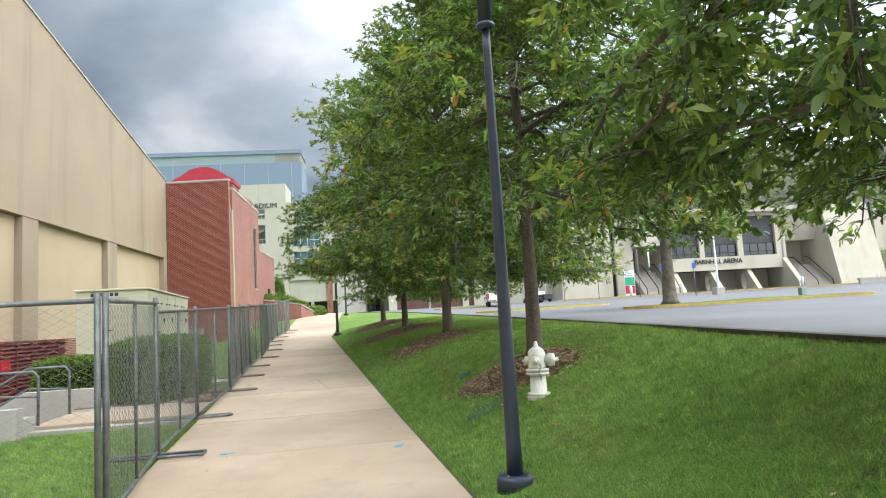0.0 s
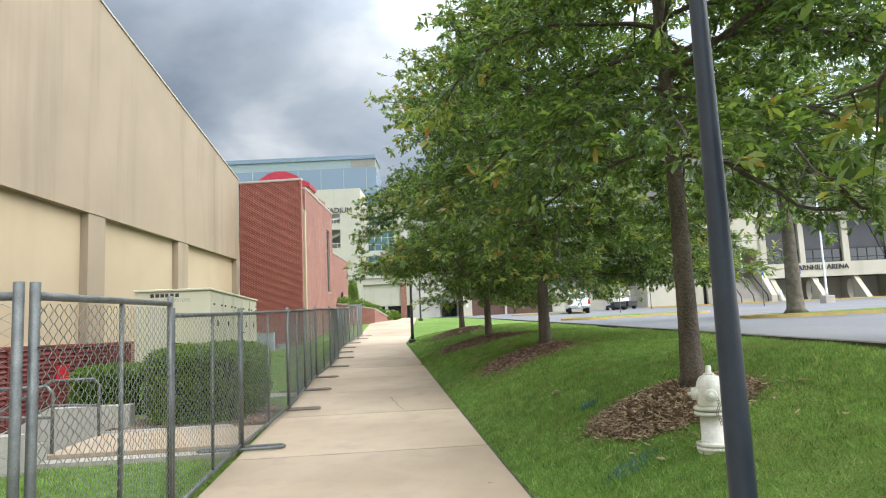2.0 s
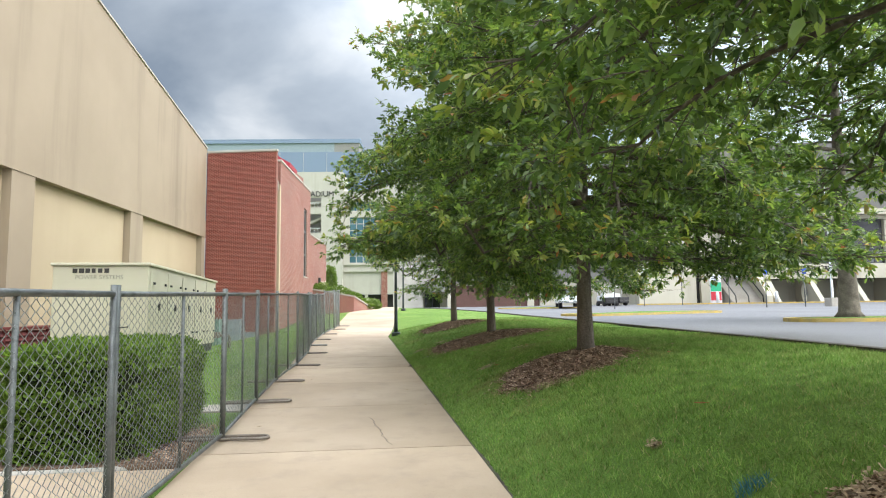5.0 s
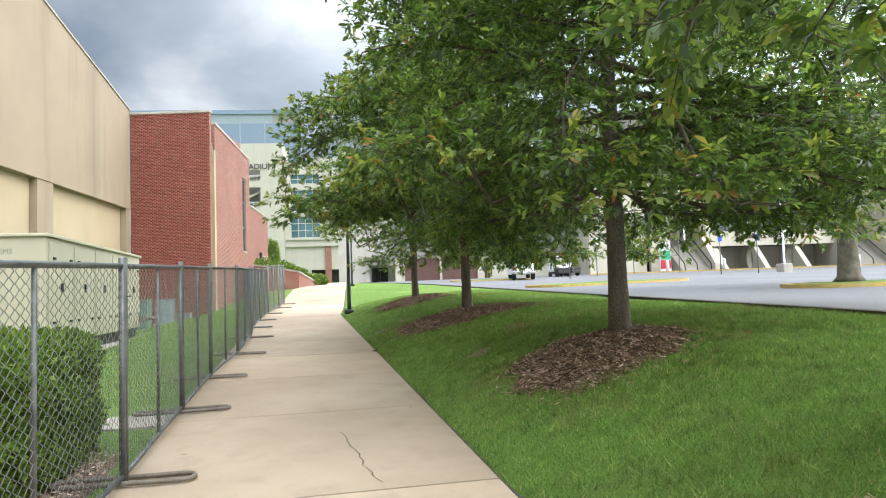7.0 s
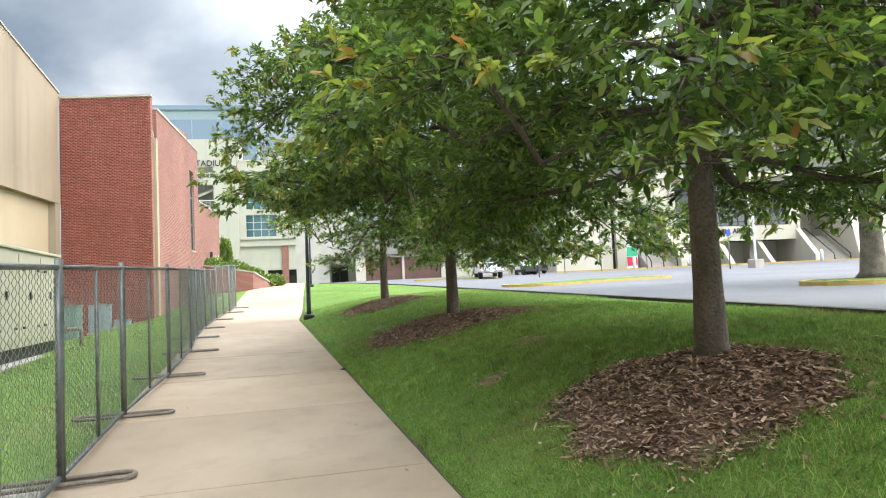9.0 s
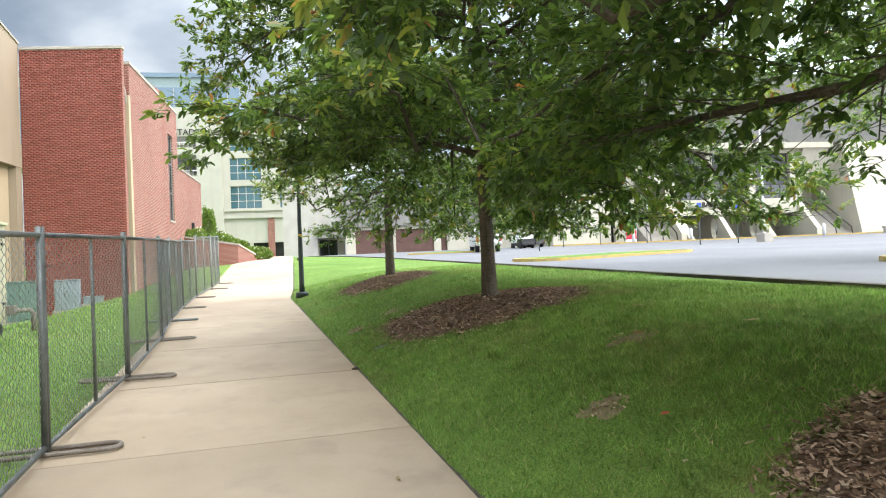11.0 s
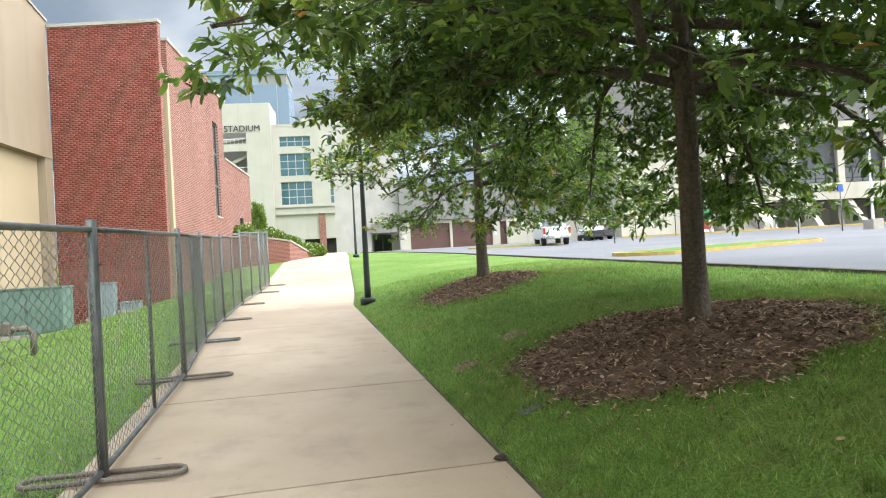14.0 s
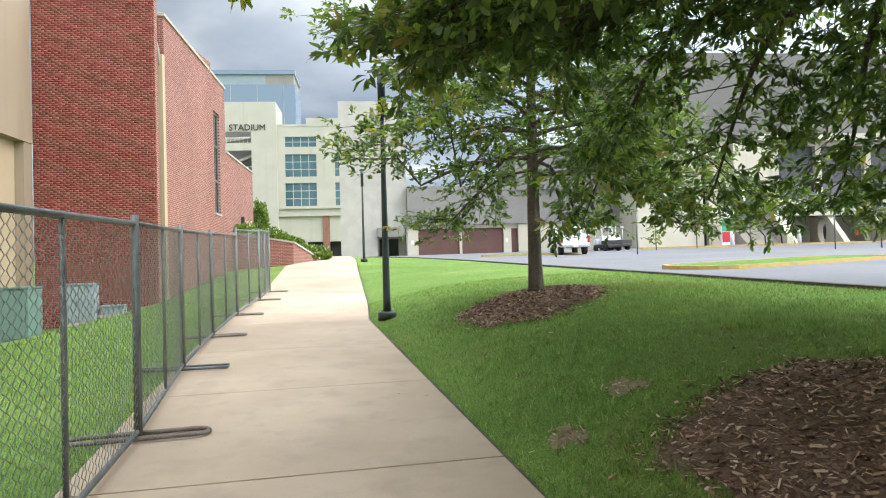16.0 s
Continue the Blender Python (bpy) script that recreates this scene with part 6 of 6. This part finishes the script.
def build_pickup(x, y, z, turn):
    root = thing("pickup_truck", pose(x, y, z, 0, 0, turn), "white crew-cab pickup truck parked with its tailgate closed", "truck")
    w = 0.97
    bm = bmesh.new()
    side = [(0.0, 0.55), (0.35, 0.5), (4.1, 0.5), (5.5, 0.55), (5.6, 0.95), (5.45, 1.15), (4.3, 1.25), (3.95, 1.3), (3.35, 1.92), (2.1, 1.93), (1.85, 1.3), (0.0, 1.3)]
    prism(bm, side, "x", -w, w)
    bmesh.ops.bevel(bm, geom=list(bm.edges), offset=0.05, segments=2, affect="EDGES")
    part("body", bm, WHITE_PAINT, root)
    part("tailgate", boxes((-0.78, -0.03, 0.72, 0.78, -0.001, 1.26), bevel=0.012), WHITE_PAINT, root)
    part("tailgate_handle", boxes((-0.12, -0.05, 1.08, 0.12, -0.031, 1.14)), BLACK, root)
    part("bumper", boxes((-0.95, -0.2, 0.46, 0.95, -0.035, 0.68), bevel=0.04), CHROME, root, "chrome rear bumper")
    part("number_plate", boxes((-0.16, -0.215, 0.5, 0.16, -0.202, 0.64)), SIGN_WHITE, root)
    for s in (-1, 1):
        part("tail_lamp", boxes(*[(min(s * 0.8, s * 0.96), -0.035, 0.78, max(s * 0.8, s * 0.96), 0.03, 1.22)], bevel=0.01), RED_LENS, root, "red tail lamp")
        part("side_window", boxes((min(s * 0.955, s * 0.985), 2.15, 1.36, max(s * 0.955, s * 0.985), 3.3, 1.82)), DARK_GLASS, root)
        part("mirror", boxes((min(s * 0.98, s * 1.2), 3.5, 1.3, max(s * 0.98, s * 1.2), 3.6, 1.5), bevel=0.02), BLACK, root)
    bm = bmesh.new()
    prism(bm, [(2.08, 1.86), (1.88, 1.38), (1.84, 1.38), (2.04, 1.86)], "x", -0.72, 0.72)
    part("rear_window", bm, DARK_GLASS, root)
    part("load_bed", boxes((-0.8, 0.08, 1.302, 0.8, 1.8, 1.306)), BLACK, root)
    for s in (-0.8, 0.8):
        for yy in (1.05, 4.55):
            wheel(root, s, yy, 0.4, 0.3)


build_pickup(18.2, 61.5, float(lot_z(18.2, 63)), -13)


def build_cart(x, y, z, turn):
    root = thing("utility_cart", pose(x, y, z, 0, 0, turn), "small white utility cart with roof parked by the building", "cart")
    part("chassis", boxes((-0.6, 0, 0.3, 0.6, 2.6, 0.55), bevel=0.05), BLACK, root)
    part("cargo_bed", boxes((-0.62, 0.0, 0.56, 0.62, 1.1, 0.85), bevel=0.02), BLACK, root)
    part("seat", boxes((-0.55, 1.15, 0.56, 0.55, 1.6, 1.25), bevel=0.06), SIGN_WHITE, root)
    part("front", boxes((-0.6, 2.1, 0.56, 0.6, 2.6, 1.05), bevel=0.1), WHITE_PAINT, root)
    part("roof", boxes((-0.65, 0.9, 1.9, 0.65, 2.4, 1.97), bevel=0.03), WHITE_PAINT, root)
    for sx in (-0.58, 0.58):
        for yy in (1.0, 2.2):
            part("roof_post", tube(bmesh.new(), [(sx, yy, 0.5), (sx, yy, 1.92)], 0.025, 6), WHITE_PAINT, root)
        for yy in (0.5, 2.2):
            wheel(root, sx, yy, 0.27, 0.2)


build_cart(24.6, 68.5, float(lot_z(24.6, 68.5)), 0)
build_cart(26.7, 70.5, float(lot_z(26.7, 70.5)), 20)


# ---- signs, mast, bollards ----
def post_sign(x, y, h, plates, label):
    root = thing("signpost", pose(x, y, float(lot_z(x, y)) - 0.05, 0, 0, SKEW), label, "sign", "parking signs")
    part("pole", tube(bmesh.new(), [(0, 0, 0), (0, 0, h)], 0.04, 6), STEEL, root)
    for z, w, hh, mat in plates:
        part("plate", boxes((-w / 2, -0.06, z - hh, w / 2, -0.045, z)), mat, root)


for x, y, h in ((31.8, 68.5, 5.4), (36.6, 68.3, 5.4)):
    post_sign(x, y, h, [], "tall bare grey signpost before the arena")
for x, y in ((30.5, 52.9), (33.5, 52.7)):
    post_sign(x, y, 2.95, [(2.95, 0.32, 0.46, SIGN_BLUE)], "blue parking sign on a steel post")
post_sign(27.0, 66.5, 3.6, [(3.6, 0.35, 0.6, SIGN_WHITE)], "small white parking sign on a steel post")
post_sign(20.5, 57.5, 2.6, [], "bare steel signpost in the parking lot")
bs = thing("notice_board", frame_at(37.9, 73.6, 2.7), "upright white, green and red information panel", "sign")
part("board", boxes((-0.6, -0.75, 0.0, 0.6, -0.6, 3.3), bevel=0.02), SIGN_WHITE, bs)
part("green_field", boxes((-0.56, -0.775, 1.45, 0.56, -0.752, 2.4)), SIGN_GREEN, bs)
part("red_field", boxes((-0.56, -0.775, 0.5, 0.56, -0.752, 1.4)), BRIGHT_RED, bs)
for k in range(3):
    part("text_bar", boxes((-0.45, -0.775, 2.55 + 0.22 * k, 0.35 - 0.18 * k, -0.752, 2.63 + 0.22 * k)), UTIL_GREY, bs)
fp = thing("flagpole", pose(35.46, 52.34, 2.2), "white flagpole on a concrete block", "flagpole")
part("footing", boxes((-0.4, -0.4, -0.2, 0.4, 0.4, 0.66), bevel=0.06), PALE_CONCRETE, fp)
bm = bmesh.new()
lathe(bm, [(0.11, 0.6), (0.09, 0.85), (0.065, 6.0), (0.045, 9.5)], 14)
part("mast", bm, WHITE_PAINT, fp)
for x, y in ((56.6, 67.4), (42.9, 70.2), (37.2, 71.5), (66, 66.4), (72, 65.5)):
    b = thing("bollard", pose(x, y, float(lot_z(x, y)) - 0.05), "white painted steel bollard", "bollard", "bollards")
    bm = bmesh.new()
    lathe(bm, [(0.16, 0), (0.16, 1.15), (0.12, 1.25), (0.04, 1.3)], 14)
    part("post", bm, WHITE_PAINT, b)
lb = thing("valve_box", pose(1.74, 22.35, float(land_z(1.74, 22.35)) + 0.015, 0, -19, 0), "grey plastic irrigation valve lid in the grass", "valve box")
part("lid", boxes((-0.09, -0.065, -0.03, 0.09, 0.065, -0.004), bevel=0.01), STEEL, lb)
gb = thing("junction_box", pose(18.6, 22.2, float(lot_z(18.6, 22.2)) + 0.13), "small grey junction box on the island", "box")
part("body", boxes((-0.12, -0.1, 0, 0.12, 0.1, 0.28), bevel=0.02), UTIL_GREY, gb)


def litter(name, x, y, size, turn, mat, label, ground):
    """A curled dead leaf lying on the ground."""
    root = thing(name, pose(x, y, ground(x, y), 0, 0, turn), label, "leaf", "fallen leaves")
    bm = bmesh.new()
    n = 7
    prev = None
    for k in range(n):
        t = k / (n - 1)
        w = size * 0.28 * math.sin(math.pi * (0.08 + 0.9 * t)) * (1 + 0.25 * math.sin(9 * t))
        z = 0.25 * size * (t - 0.5) ** 2 + 0.012
        row = [bm.verts.new((size * (t - 0.5), -w, z + 0.3 * w)), bm.verts.new((size * (t - 0.5), 0, z)), bm.verts.new((size * (t - 0.5), w, z + 0.35 * w))]
        if prev:
            for i in range(2):
                bm.faces.new((prev[i], prev[i + 1], row[i + 1], row[i]))
        prev = row
    part("blade", bm, mat, root)
    part("stalk", tube(bmesh.new(), [(-size * 0.5, 0, 0.07 * size + 0.012), (-size * 0.8, 0.01, 0.02)], 0.002, 5), mat, root)


CLOD = surface("dark_soil_clod", (0.03, 0.022, 0.016), (0.07, 0.05, 0.036), 0.95, scale=30)
DRY_LEAF = surface("dry_leaf", (0.30, 0.20, 0.10), (0.46, 0.36, 0.20), 0.8, scale=30)
RED_LEAF = surface("red_leaf", (0.40, 0.07, 0.03), (0.52, 0.12, 0.05), 0.8, scale=30)
rng_l = random.Random(8)
clod = thing("soil_clod", pose(1.32, 21.78, float(path_z(21.78)) - 0.004), "dark clod of soil at the edge of the walk", "soil")
bm = bmesh.new()
bmesh.ops.create_icosphere(bm, subdivisions=2, radius=0.05)
for v in bm.verts:
    v.co *= 1 + 0.5 * noise.noise(v.co * 30)
    v.co.z = max(v.co.z * 0.45, -0.004) + 0.004
part("clod", bm, CLOD, clod)
litter("fallen_leaf", 2.36, 17.03, 0.09, 40, RED_LEAF, "bright orange-red fallen leaf lying in the grass", lambda a, b: float(land_z(a, b)) + 0.035)
for k in range(26):
    ly = rng_l.uniform(6, 30)
    lx = rng_l.uniform(1.5, 5.0)
    litter("fallen_leaf", lx, ly, rng_l.uniform(0.07, 0.13), rng_l.uniform(0, 360), RED_LEAF if k % 7 == 0 else DRY_LEAF, "small curled dead leaf lying in the grass", lambda a, b: float(land_z(a, b)) + 0.025)
for k in range(14):
    ly = rng_l.uniform(7, 28)
    lx = rng_l.choice((rng_l.uniform(-1.2, -0.7), rng_l.uniform(0.8, 1.3)))
    litter("fallen_leaf", lx, ly, rng_l.uniform(0.03, 0.06), rng_l.uniform(0, 360), DRY_LEAF, "small curled dead leaf lying on the concrete walk", lambda a, b: float(path_z(b)))
